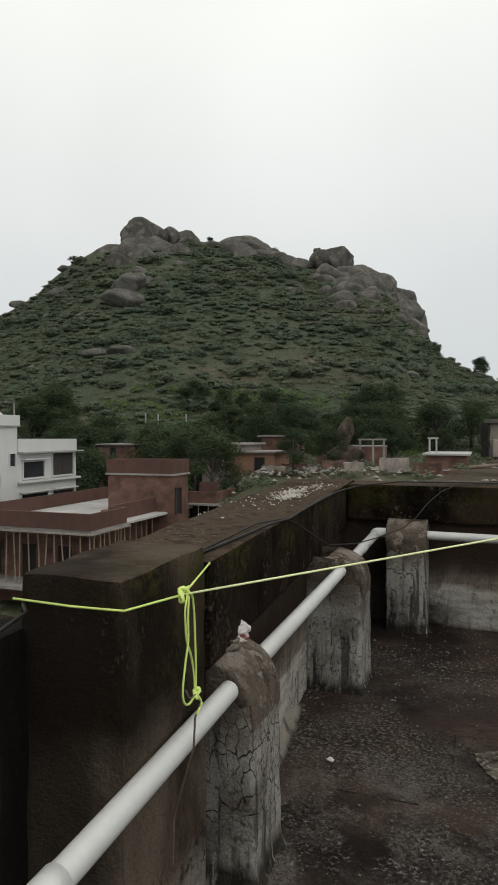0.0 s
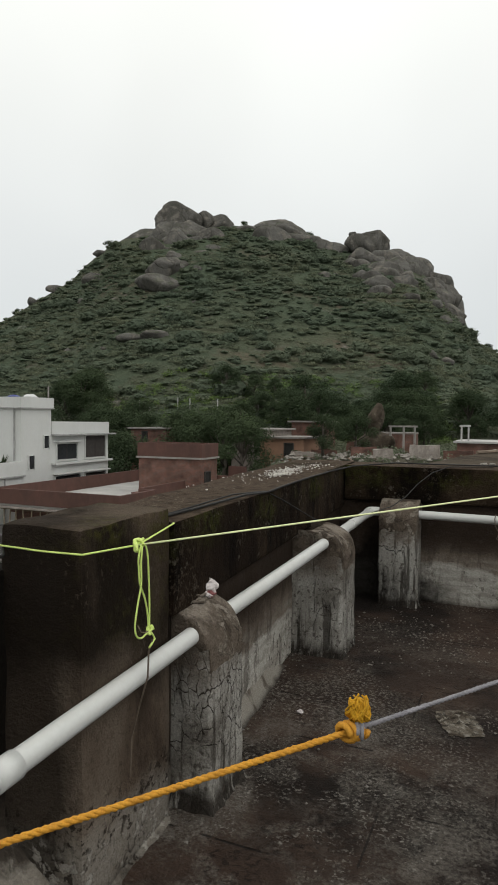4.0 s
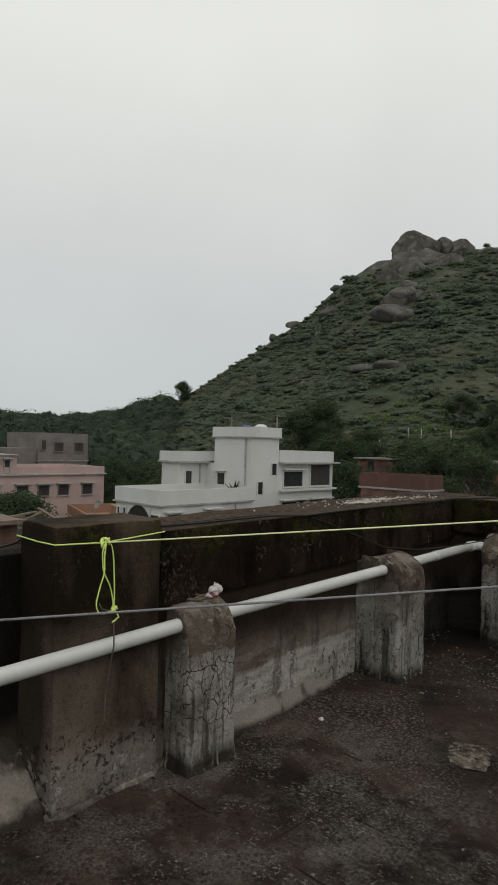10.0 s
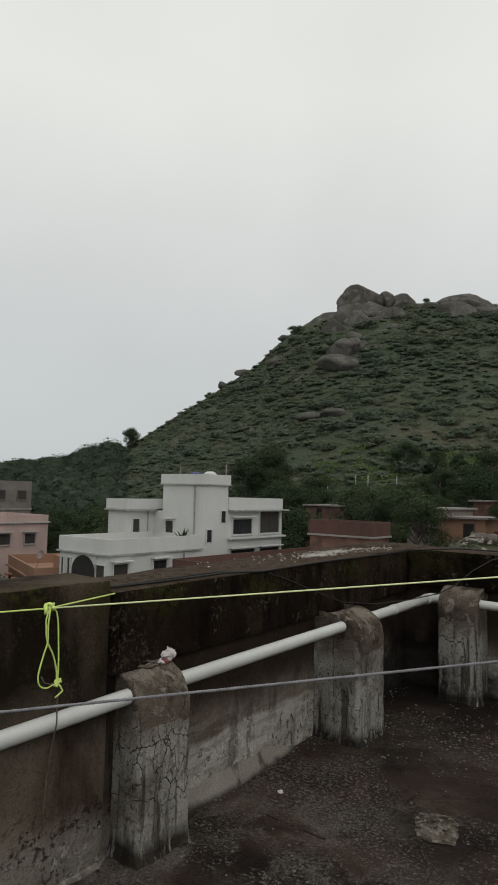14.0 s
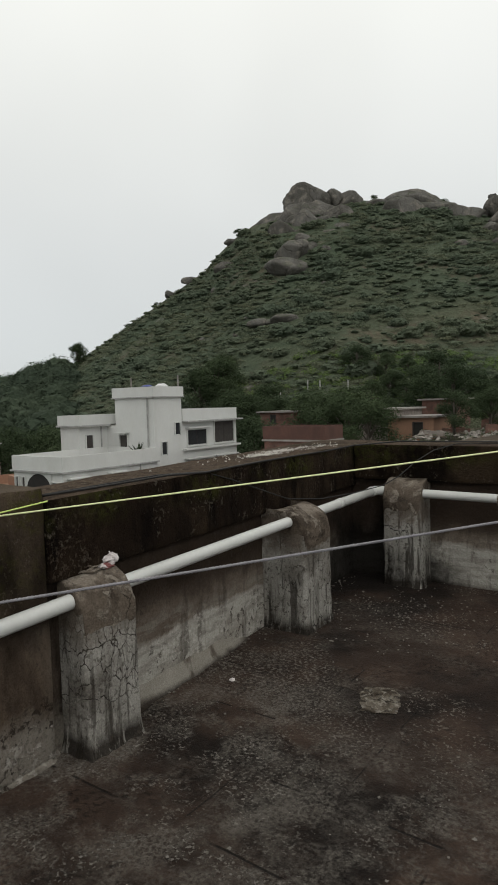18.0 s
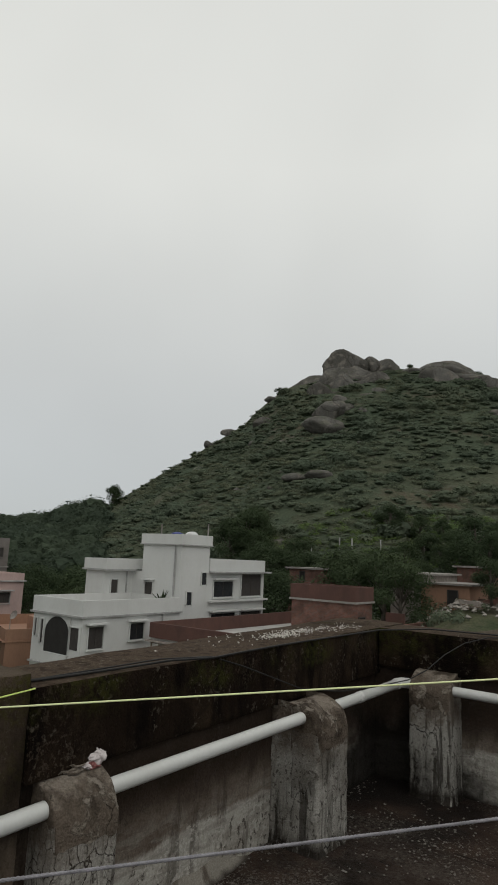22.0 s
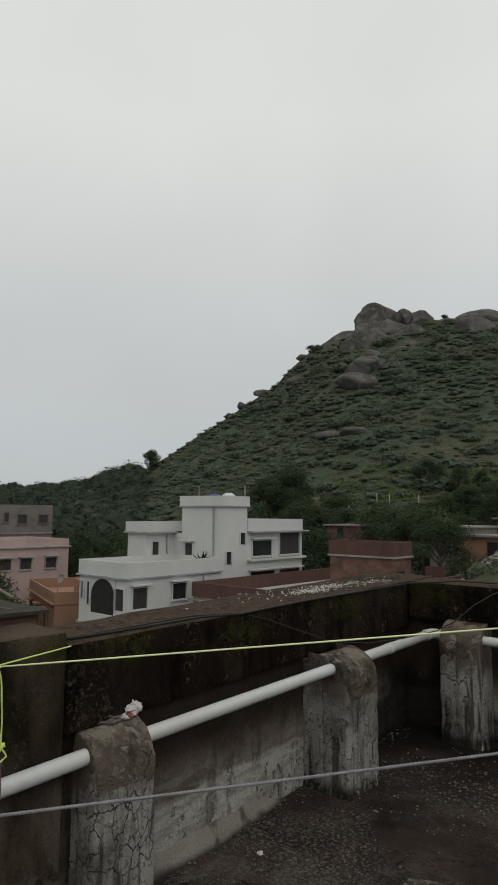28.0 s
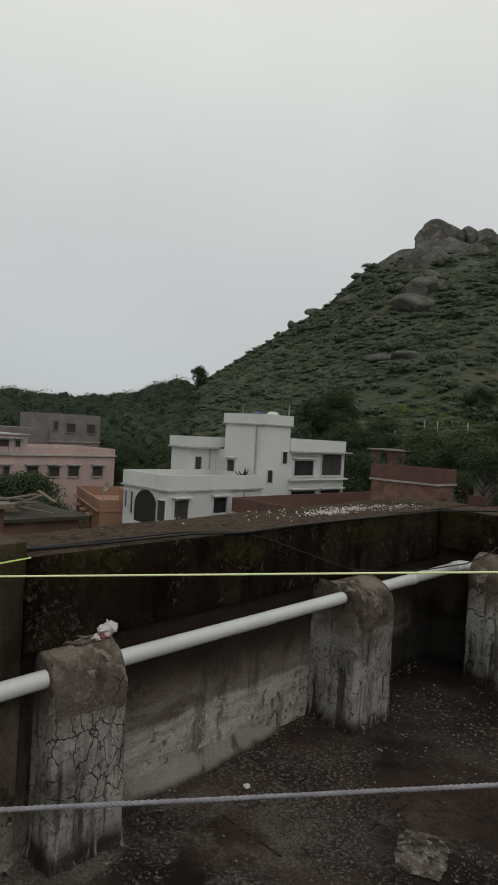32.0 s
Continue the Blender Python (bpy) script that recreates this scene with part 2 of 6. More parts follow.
    bp.inputs["Strength"].default_value, bp.inputs["Distance"].default_value = bump[1], bump[2]
    h = calc("ADD", noisy(bump[0]), calc("MULTIPLY", fine, 0.5))
    nt.links.new(calc("ADD", h, height) if height else h, bp.inputs["Height"])
    nt.links.new(bp.outputs[0], b.inputs["Normal"])
    return m


M = {
    "floor": layered("roof_screed", (0.0285, 0.0180, 0.0130), [
        ((0.058, 0.0375, 0.0270), 0.85, [("noise", 1.5, 0.45, 0.58)]),
        ((0.0080, 0.0052, 0.0039), 0.92, [("noise", 1.0, 0.47, 0.58)]),
        ((0.090, 0.076, 0.063), 0.55, [("noise", 1.7, 0.50, 0.60), ("noise", 44.0, 0.44, 0.58)]),
        ((0.135, 0.121, 0.104), 0.9, [("spot", -0.28, 2.10, 1.0), ("noise", 4.0, 0.45, 0.58), ("noise", 80.0, 0.38, 0.58)]),
        ((0.110, 0.098, 0.084), 0.8, [("spot", 0.65, 2.05, 0.95), ("noise", 6.0, 0.45, 0.60), ("noise", 60.0, 0.40, 0.60)]),
        ((0.095, 0.083, 0.070), 0.5, [("spot", -0.15, 3.75, 0.60), ("noise", 6.0, 0.44, 0.60), ("noise", 60.0, 0.40, 0.60)]),
        ((0.24, 0.220, 0.194), 0.85, [("spot", -0.28, 2.10, 1.1), ("noise", 4.0, 0.47, 0.56), ("noise", 70.0, 0.53, 0.60)]),
        ((0.21, 0.190, 0.165), 0.65, [("spot", -0.42, 3.0, 0.48), ("noise", 58.0, 0.52, 0.58)]),
        ((0.22, 0.200, 0.174), 0.7, [("noise", 1.7, 0.51, 0.59), ("noise", 66.0, 0.56, 0.61)]),
        ((0.0065, 0.0043, 0.0032), 0.6, [("noise", 46.0, 0.55, 0.60), ("noise", 3.0, 0.46, 0.58)]),
        ((0.42, 0.392, 0.355), 0.85, [("dots", 24.0, 0.070), ("noise", 2.0, 0.50, 0.56)]),
        ((0.005, 0.0036, 0.0028), 0.85, [("joint", 1, 1.83, 0.38, 0.006), ("noise", 2.6, 0.55, 0.58)]),
        ((0.005, 0.0036, 0.0028), 0.75, [("joint", 0, 0.06, 0.38, 0.005), ("noise", 2.2, 0.57, 0.60)]),
        # shade of the far parapet corner, painted on the floor
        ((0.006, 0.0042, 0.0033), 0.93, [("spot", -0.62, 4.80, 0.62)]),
    ], 0.80, 0.16, (30.0, 1.0, 0.014), {6: 0.6, 7: 0.5, 8: 0.5, 9: -0.5, 11: -0.5}),
    "algae": layered("black_algae_concrete", (0.0150, 0.0098, 0.0066), [
        ((0.034, 0.0235, 0.0150), 0.9, [("noise", 2.6, 0.47, 0.62)]),
        ((0.0040, 0.0028, 0.0022), 0.88, [("noise", 5.0, 0.48, 0.60, (1, 1, 0.35))]),
        ((0.036, 0.037, 0.0095), 0.85, [("above", 0.86, 0.08, 0.3), ("noise", 1.6, 0.46, 0.58), ("noise", 26.0, 0.40, 0.58)]),
        ((0.085, 0.066, 0.050), 0.55, [("noise", 3.0, 0.50, 0.62), ("noise", 60.0, 0.54, 0.59)]),
        ((0.13, 0.112, 0.088), 0.5, [("noise", 5.0, 0.54, 0.60), ("noise", 46.0, 0.56, 0.60)]),
        # level faces paler: light falling on the coping top is painted in
        ((0.078, 0.057, 0.042), 0.93, [("flat",), ("noise", 1.6, 0.26, 0.48)]),
        ((0.030, 0.0215, 0.015), 0.7, [("flat",), ("noise", 14.0, 0.52, 0.60)]),
        ((0.17, 0.15, 0.125), 0.7, [("flat",), ("noise", 48.0, 0.58, 0.62), ("noise", 4.0, 0.44, 0.56)]),
    ], 0.95, 0.05, (30.0, 1.0, 0.014), {4: 0.4}),
    "plaster": layered("stained_shaded_plaster", (0.092, 0.070, 0.054), [
        ((0.190, 0.160, 0.130), 0.8, [("below", 0.36, 0.10, 0.30), ("noise", 2.0, 0.30, 0.52)]),
        ((0.40, 0.382, 0.342), 0.93, [("below", 0.26, 0.025, 0.22), ("noise", 1.8, 0.22, 0.42)]),
        ((0.235, 0.216, 0.188), 0.7, [("below", 0.30, 0.1, 0.3), ("noise", 4.0, 0.47, 0.57, (1, 1, 5.0))]),
        # upper wall darkened: the coping's shadow is painted into the plaster
        ((0.026, 0.0180, 0.0125), 0.95, [("above", 0.36, 0.18, 0.30), ("noise", 1.8, 0.18, 0.42)]),
        ((0.045, 0.032, 0.024), 0.7, [("above", 0.25, 0.14, 0.2), ("noise", 1.5, 0.48, 0.60, (1, 1, 0.6))]),
        ((0.036, 0.027, 0.021), 0.55, [("noise", 9.0, 0.55, 0.63, (1, 1, 0.2))]),
        ((0.50, 0.475, 0.43), 0.6, [("below", 0.24, 0.06, 0.3), ("noise", 4.0, 0.47, 0.56), ("noise", 26.0, 0.50, 0.55)]),
        ((0.050, 0.039, 0.031), 0.8, [("noise", 30.0, 0.57, 0.61), ("noise", 3.0, 0.46, 0.58)]),
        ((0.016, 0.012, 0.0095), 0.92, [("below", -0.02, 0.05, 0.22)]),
        # the same far corner's shade, painted on the walls
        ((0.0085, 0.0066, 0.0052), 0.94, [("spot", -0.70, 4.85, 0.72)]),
    ], 0.92, 0.1, (22.0, 0.8, 0.010), {1: 0.3, 6: 0.4, 7: -0.4}, 0.2),
    "fillet": layered("smooth_cement_fillet", (0.20, 0.184, 0.158), [
        ((0.27, 0.252, 0.22), 0.7, [("noise", 3.0, 0.45, 0.60)]),
        ((0.060, 0.046, 0.036), 0.85, [("noise", 4.0, 0.52, 0.60)]),
        ((0.030, 0.022, 0.017), 0.85, [("below", 0.0, 0.025, 0.10)]),
    ], 0.9, 0.12, (40.0, 0.4, 0.005)),
    "block": layered("mossy_cast_concrete", (0.092, 0.068, 0.050), [
        ((0.0100, 0.0072, 0.0048), 0.94, [("above", 0.48, 0.26, 0.5), ("noise", 2.2, 0.28, 0.50, (1, 1, 0.5))]),
        ((0.016, 0.0112, 0.0080), 0.88, [("noise", 2.6, 0.50, 0.62, (1, 1, 0.4))]),
        ((0.052, 0.050, 0.012), 0.75, [("above", 0.66, 0.2, 0.3), ("noise", 2.8, 0.46, 0.62), ("noise", 30.0, 0.42, 0.6)]),
        ((0.180, 0.146, 0.114), 0.85, [("below", 0.46, 0.28, 0.4), ("noise", 2.2, 0.38, 0.58, (1, 1, 0.6))]),
        ((0.20, 0.165, 0.13), 0.25, [("noise", 70.0, 0.58, 0.62), ("noise", 4.0, 0.48, 0.60)]),
        ((0.095, 0.074, 0.056), 0.9, [("flat",), ("noise", 3.0, 0.28, 0.50)]),
        ((0.24, 0.218, 0.188), 0.8, [("below", 0.17, 0.09, 0.34), ("noise", 6.0, 0.26, 0.44)]),
        ((0.030, 0.023, 0.018), 0.85, [("below", 0.22, 0.1, 0.3), ("noise", 34.0, 0.54, 0.58), ("noise", 7.0, 0.44, 0.54)]),
        ((0.016, 0.0115, 0.0085), 0.28, [("noise", 60.0, 0.55, 0.60)]),
        # darker on the south side, round the corner with the near wall
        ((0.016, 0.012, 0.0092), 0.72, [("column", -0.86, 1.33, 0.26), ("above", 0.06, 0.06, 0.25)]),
        ((0.40, 0.375, 0.335), 0.75, [("below", 0.15, 0.05, 0.30), ("noise", 22.0, 0.53, 0.57), ("noise", 5.0, 0.44, 0.54)]),
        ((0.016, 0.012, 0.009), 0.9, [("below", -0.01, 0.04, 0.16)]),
    ], 0.95, 0.06, (38.0, 0.9, 0.010), {6: 0.3, 7: -0.5, 10: 0.5}, 0.14),
    "pier": layered("streaked_whitewash_pier", (0.285, 0.272, 0.246), [
        ((0.40, 0.385, 0.352), 0.8, [("noise", 6.0, 0.44, 0.58, (1, 1, 0.4))]),
        ((0.090, 0.078, 0.064), 0.65, [("noise", 3.0, 0.54, 0.66)]),
        ((0.040, 0.034, 0.027), 0.55, [("noise", 26.0, 0.52, 0.60, (1, 1, 0.07)), ("below", 0.22, 0.2, 0.5)]),
        ((0.030, 0.025, 0.020), 0.75, [("noise", 17.0, 0.57, 0.61, (1, 1, 0.09))]),
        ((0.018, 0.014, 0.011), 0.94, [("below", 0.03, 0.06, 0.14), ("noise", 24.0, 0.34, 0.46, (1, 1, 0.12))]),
        ((0.050, 0.042, 0.034), 0.7, [("noise", 40.0, 0.56, 0.60)]),
        ((0.012, 0.010, 0.008), 0.9, [("crack", 7.0, 0.010, (1.0, 1.0, 0.35)), ("noise", 3.0, 0.50, 0.56)]),
        ((0.120, 0.096, 0.075), 0.88, [("above", 0.43, 0.09, 0.18), ("noise", 6.0, 0.34, 0.52)]),
        # corner pier blackened: far-corner shade in the whitewash colour
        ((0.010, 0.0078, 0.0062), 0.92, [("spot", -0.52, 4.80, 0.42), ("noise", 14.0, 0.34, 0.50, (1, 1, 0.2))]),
    ], 0.94, 0.1, (34.0, 0.9, 0.009), {2: -0.4, 3: -0.6, 6: -0.6}),
    "pier_cracked": layered("cracked_whitewash_pier", (0.270, 0.256, 0.230), [
        ((0.37, 0.352, 0.318), 0.75, [("noise", 6.0, 0.44, 0.60, (1, 1, 0.4))]),
        ((0.085, 0.073, 0.060), 0.7, [("noise", 3.0, 0.52, 0.66)]),
        ((0.040, 0.033, 0.026), 0.6, [("noise", 26.0, 0.52, 0.60, (1, 1, 0.09)), ("below", 0.30, 0.2, 0.5)]),
        ((0.034, 0.028, 0.022), 0.6, [("noise", 17.0, 0.57, 0.63, (1, 1, 0.10))]),
        ((0.018, 0.014, 0.011), 0.94, [("below", 0.03, 0.06, 0.14), ("noise", 24.0, 0.34, 0.46, (1, 1, 0.12))]),
        ((0.055, 0.046, 0.037), 0.6, [("noise", 40.0, 0.55, 0.61)]),
        ((0.032, 0.026, 0.021), 0.92, [("crack", 20.0, 0.034, (1.0, 1.0, 0.62)), ("above", 0.14, 0.08, 0.1), ("noise", 4.0, 0.36, 0.46)]),
        ((0.120, 0.096, 0.075), 0.88, [("above", 0.43, 0.09, 0.18), ("noise", 6.0, 0.34, 0.52)]),
    ], 0.94, 0.1, (34.0, 0.9, 0.009), {3: -0.6, 6: -0.6}),
    "wall_near": layered("mouldy_plaster", (0.130, 0.102, 0.078), [
        ((0.275, 0.250, 0.213), 0.9, [("below", 0.40, 0.10, 0.40), ("noise", 1.6, 0.22, 0.44)]),
        ((0.16, 0.136, 0.110), 0.75, [("below", 0.34, 0.2, 0.3), ("noise", 4.0, 0.46, 0.58, (1, 1, 0.5))]),
        ((0.050, 0.037, 0.028), 0.6, [("above", 0.38, 0.22, 0.3), ("noise", 1.8, 0.24, 0.46)]),
        ((0.030, 0.0215, 0.016), 0.85, [("noise", 3.6, 0.50, 0.58, (1, 1, 0.15))]),
        ((0.34, 0.315, 0.275), 0.5, [("below", 0.26, 0.12, 0.3), ("noise", 5.0, 0.48, 0.57), ("noise", 30.0, 0.48, 0.54)]),
        ((0.020, 0.0155, 0.012), 0.92, [("below", 0.0, 0.06, 0.30)]),
        ((0.0125, 0.0090, 0.0065), 0.95, [("above", 0.52, 0.14, 0.5)]),
        ((0.040, 0.034, 0.014), 0.75, [("above", 0.66, 0.1, 0.3), ("noise", 3.0, 0.5, 0.62)]),
        ((0.15, 0.128, 0.100), 0.7, [("above", 0.45, 0.1, 0.3), ("noise", 5.0, 0.50, 0.57), ("noise", 46.0, 0.55, 0.59)]),
        ((0.030, 0.022, 0.016), 0.85, [("flat",), ("noise", 2.0, 0.26, 0.46), ("above", 0.5, 0.1, 0.0)]),
        # darker in a narrow upright band next to the post
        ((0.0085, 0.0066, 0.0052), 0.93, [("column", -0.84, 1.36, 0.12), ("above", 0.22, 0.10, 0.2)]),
    ], 0.92, 0.1, (24.0, 0.9, 0.012), {4: 0.4, 8: 0.4}, 0.2),
    # near-black plaster: deep shade between post and pier is put into its colour
    "mould_shade": layered("shaded_gap_plaster", (0.075, 0.058, 0.045), [
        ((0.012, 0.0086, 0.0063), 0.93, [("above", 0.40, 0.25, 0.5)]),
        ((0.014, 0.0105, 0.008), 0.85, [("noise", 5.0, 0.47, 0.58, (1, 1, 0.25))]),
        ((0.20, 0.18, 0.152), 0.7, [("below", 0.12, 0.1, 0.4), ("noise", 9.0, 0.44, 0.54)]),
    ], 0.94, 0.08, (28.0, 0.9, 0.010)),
    "mortar_cap": layered("rough_mortar", (0.120, 0.096, 0.075), [
        ((0.24, 0.205, 0.170), 0.85, [("flat",), ("noise", 9.0, 0.42, 0.54)]),
        ((0.042, 0.032, 0.024), 0.85, [("noise", 5.0, 0.50, 0.60)]),
        ((0.27, 0.235, 0.195), 0.8, [("noise", 10.0, 0.54, 0.59)]),
        ((0.016, 0.013, 0.010), 0.8, [("crack", 11.0, 0.02), ("noise", 4.0, 0.50, 0.58)]),
    ], 0.94, 0.1, (28.0, 1.0, 0.014), {2: 0.5, 3: -0.7}),
    "patch": layered("crumbled_cement", (0.055, 0.043, 0.032), [
        ((0.145, 0.125, 0.10), 0.85, [("noise", 9.0, 0.42, 0.58)]),
        ((0.27, 0.25, 0.215), 0.75, [("noise", 26.0, 0.50, 0.60)]),
        ((0.022, 0.018, 0.014), 0.85, [("noise", 30.0, 0.50, 0.60)]),
    ], 0.94, 0.1, (40.0, 1.0, 0.012)),
    "pvc": material("grey_white_pvc", (0.63, 0.635, 0.615), (0.44, 0.44, 0.415), 0.38, 3.5, 60, 0.04, 0.45, spec=0.5, speck=0.03),
    "green_rope": material("lime_cord", (0.72, 0.86, 0.26), (0.60, 0.76, 0.16), 0.55, 60, 400, 0.3, 0.5),
    # paler, brighter version of the lime cord, for the taut span
    "pale_cord": material("pale_lime_cord", (0.86, 0.90, 0.52), (0.74, 0.82, 0.36), 0.5, 60, 400, 0.2, 0.4),
    "grey_rope": material("grey_violet_rope", (0.29, 0.28, 0.30), (0.13, 0.125, 0.135), 0.7, 40, 400, 0.3, 0.6),
    "orange_rope": material("ochre_rope", (0.62, 0.30, 0.03), (0.40, 0.17, 0.02), 0.7, 60, 400, 0.3, 0.6),
    "yellow_cloth": material("yellow_cloth", (0.66, 0.36, 0.02), (0.42, 0.20, 0.01), 0.8, 40, 300, 0.4, 0.6),
    "cable": material("black_cable", (0.018, 0.017, 0.016), rough=0.6, scale=20),
    "cloth": material("white_rag", (0.66, 0.61, 0.60), (0.42, 0.37, 0.36), 0.9, 30, 200, 0.3, 0.5),
    "red_cloth": material("red_rag", (0.30, 0.115, 0.11), (0.19, 0.08, 0.075), 0.9, 30, 200, 0.3, 0.5),
    "grain": material("bird_grain", (0.62, 0.60, 0.56), (0.42, 0.38, 0.33), 0.9, 60, 200, 0.0, 0.5),
    "white": material("white_house_paint", (0.60, 0.605, 0.59), (0.42, 0.415, 0.39), 0.8, 0.55, 8, 0.1, 0.30, stretch=(1, 1, 0.5), speck=0.03),
    "trim": material("weathered_cornice", (0.42, 0.42, 0.41), (0.20, 0.20, 0.19), 0.85, 2.0, 20, 0.1, 0.7, speck=0.07),
    "glass": material("dark_window_glass", (0.035, 0.037, 0.04), rough=0.22, scale=0.8, grain=5, bump=0.0, spec=0.5),
    # shade inside rooms and doorways, put into a near-black colour
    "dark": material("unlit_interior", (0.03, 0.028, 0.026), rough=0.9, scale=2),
    "shutter": material("dark_wood_shutter", (0.056, 0.050, 0.046), (0.034, 0.029, 0.026), 0.7, 3, 30, 0.2, 0.6),
    "brick_dull": brick_material("dull_brickwork", (0.185, 0.085, 0.062), (0.135, 0.068, 0.052), (0.16, 0.13, 0.112)),
    "redpaint": material("red_oxide_parapet", (0.120, 0.060, 0.048), (0.072, 0.042, 0.035), 0.85, 1.2, 12, 0.15, 0.7, stretch=(1, 1, 0.5), speck=0.07),
    "slab": material("raw_concrete_slab", (0.33, 0.31, 0.285), (0.19, 0.175, 0.16), 0.9, 1.3, 14, 0.2, 0.7, speck=0.07),
    "screed": material("pale_roof_screed", (0.50, 0.49, 0.47), (0.26, 0.25, 0.24), 0.85, 0.35, 6, 0.1, 0.7, speck=0.07),
    "pink": material("pink_house_paint", (0.50, 0.365, 0.335), (0.37, 0.28, 0.26), 0.85, 0.6, 8, 0.1, 0.6, stretch=(1, 1, 0.4), speck=0.07),
    "greyhouse": material("unplastered_grey", (0.20, 0.18, 0.165), (0.12, 0.105, 0.095), 0.9, 0.8, 8, 0.15, 0.7, speck=0.07),
    "orange": material("terracotta_paint", (0.31, 0.18, 0.118), (0.215, 0.125, 0.09), 0.85, 0.7, 9, 0.12, 0.6, stretch=(1, 1, 0.4), speck=0.07),
    "tarp": material("green_tarpaulin", (0.05, 0.14, 0.10), (0.03, 0.08, 0.06), 0.5, 1.5, 12, 0.2, 0.6),
    "tin": material("weathered_tin", (0.30, 0.28, 0.265), (0.15, 0.12, 0.10), 0.6, 1.5, 12, 0.2, 0.7, metal=0.3),
    "bamboo": material("bamboo_prop", (0.30, 0.24, 0.17), (0.18, 0.14, 0.10), 0.8, 5, 40, 0.2, 0.6),
    "aged": material("aged_pink_plaster", (0.44, 0.33, 0.295), (0.24, 0.185, 0.165), 0.9, 1.2, 20, 0.2, 0.65, stretch=(1, 1, 0.5), speck=0.07),
    "aged_grey": material("aged_grey_concrete", (0.16, 0.148, 0.135), (0.06, 0.055, 0.048), 0.9, 1.5, 25, 0.3, 0.8, (0.28, 0.265, 0.24), 0.62, stretch=(1, 1, 0.45)),
    "aged_brown": layered("dusty_brown_roof", (0.075, 0.060, 0.045), [
        ((0.030, 0.024, 0.018), 0.9, [("noise", 1.3, 0.46, 0.60)]),
        ((0.15, 0.135, 0.11), 0.8, [("noise", 2.2, 0.53, 0.62), ("noise", 12.0, 0.45, 0.58)]),
    ], 0.94, 0.06, (8.0, 0.6, 0.02)),
    "aged_pale": material("aged_beige_plaster", (0.34, 0.30, 0.27), (0.17, 0.145, 0.125), 0.9, 2.0, 20, 0.3, 0.75, stretch=(1, 1, 0.6)),
    "iron": material("black_iron", (0.03, 0.028, 0.027), rough=0.6, scale=10, metal=0.6),
    "plastic_blue": material("blue_tank_plastic", (0.05, 0.07, 0.26), rough=0.5, scale=4, bump=0.05),
    "plastic_white": material("white_tank_plastic", (0.72, 0.72, 0.72), rough=0.5, scale=4, bump=0.05),
    "rock": layered("grey_granite", (0.130, 0.124, 0.114), [
        ((0.080, 0.076, 0.067), 0.85, [("noise", 0.16, 0.44, 0.58, (1, 1, 0.4))]),
        ((0.060, 0.054, 0.047), 0.75, [("noise", 0.5, 0.53, 0.64, (1.4, 1.4, 0.25))]),
        ((0.205, 0.186, 0.162), 0.7, [("noise", 0.3, 0.52, 0.62)]),
        ((0.050, 0.046, 0.040), 0.5, [("crack", 0.17, 0.025, (1, 1, 0.7)), ("noise", 0.2, 0.44, 0.54)]),
        ((0.066, 0.074, 0.046), 0.7, [("flat",), ("noise", 0.3, 0.50, 0.58)]),
    ], 0.92, 0.12, (1.1, 0.8, 0.35), {3: -1.0}),
    "hill": layered("hillside_grass_and_scrub", (0.066, 0.082, 0.053), [
        ((0.078, 0.083, 0.054), 0.85, [("noise", 0.022, 0.46, 0.60)]),
        ((0.056, 0.074, 0.048), 0.85, [("noise", 0.05, 0.46, 0.58)]),
        ((0.098, 0.078, 0.057), 0.7, [("noise", 0.045, 0.53, 0.62), ("noise", 0.3, 0.42, 0.58)]),
        ((0.17, 0.155, 0.140), 0.7, [("noise", 0.09, 0.60, 0.66), ("noise", 0.5, 0.48, 0.56)]),
    ], 0.95, 0.1, (0.35, 0.8, 0.9)),
    "ground": layered("town_ground", (0.070, 0.075, 0.042), [
        ((0.12, 0.105, 0.08), 0.85, [("noise", 0.10, 0.46, 0.58)]),
        ((0.035, 0.050, 0.024), 0.85, [("noise", 0.16, 0.50, 0.62)]),
        ((0.26, 0.24, 0.21), 0.8, [("noise", 0.3, 0.56, 0.62), ("noise", 2.2, 0.48, 0.58)]),
    ], 0.95, 0.1, (1.5, 0.6, 0.2)),
    "bark": material("grey_bark", (0.11, 0.095, 0.078), rough=0.9, scale=4),
    "stone": material("pale_rubble", (0.26, 0.24, 0.215), (0.13, 0.115, 0.10), 0.9, 3, 30, 0.3, 0.6, tint=0.3),
    "timber": material("old_timber", (0.17, 0.13, 0.10), (0.09, 0.07, 0.05), 0.85, 4, 30, 0.3, 0.6, tint=0.25),
    "soil": material("dark_soil", (0.05, 0.045, 0.033), rough=0.95, scale=2),
}


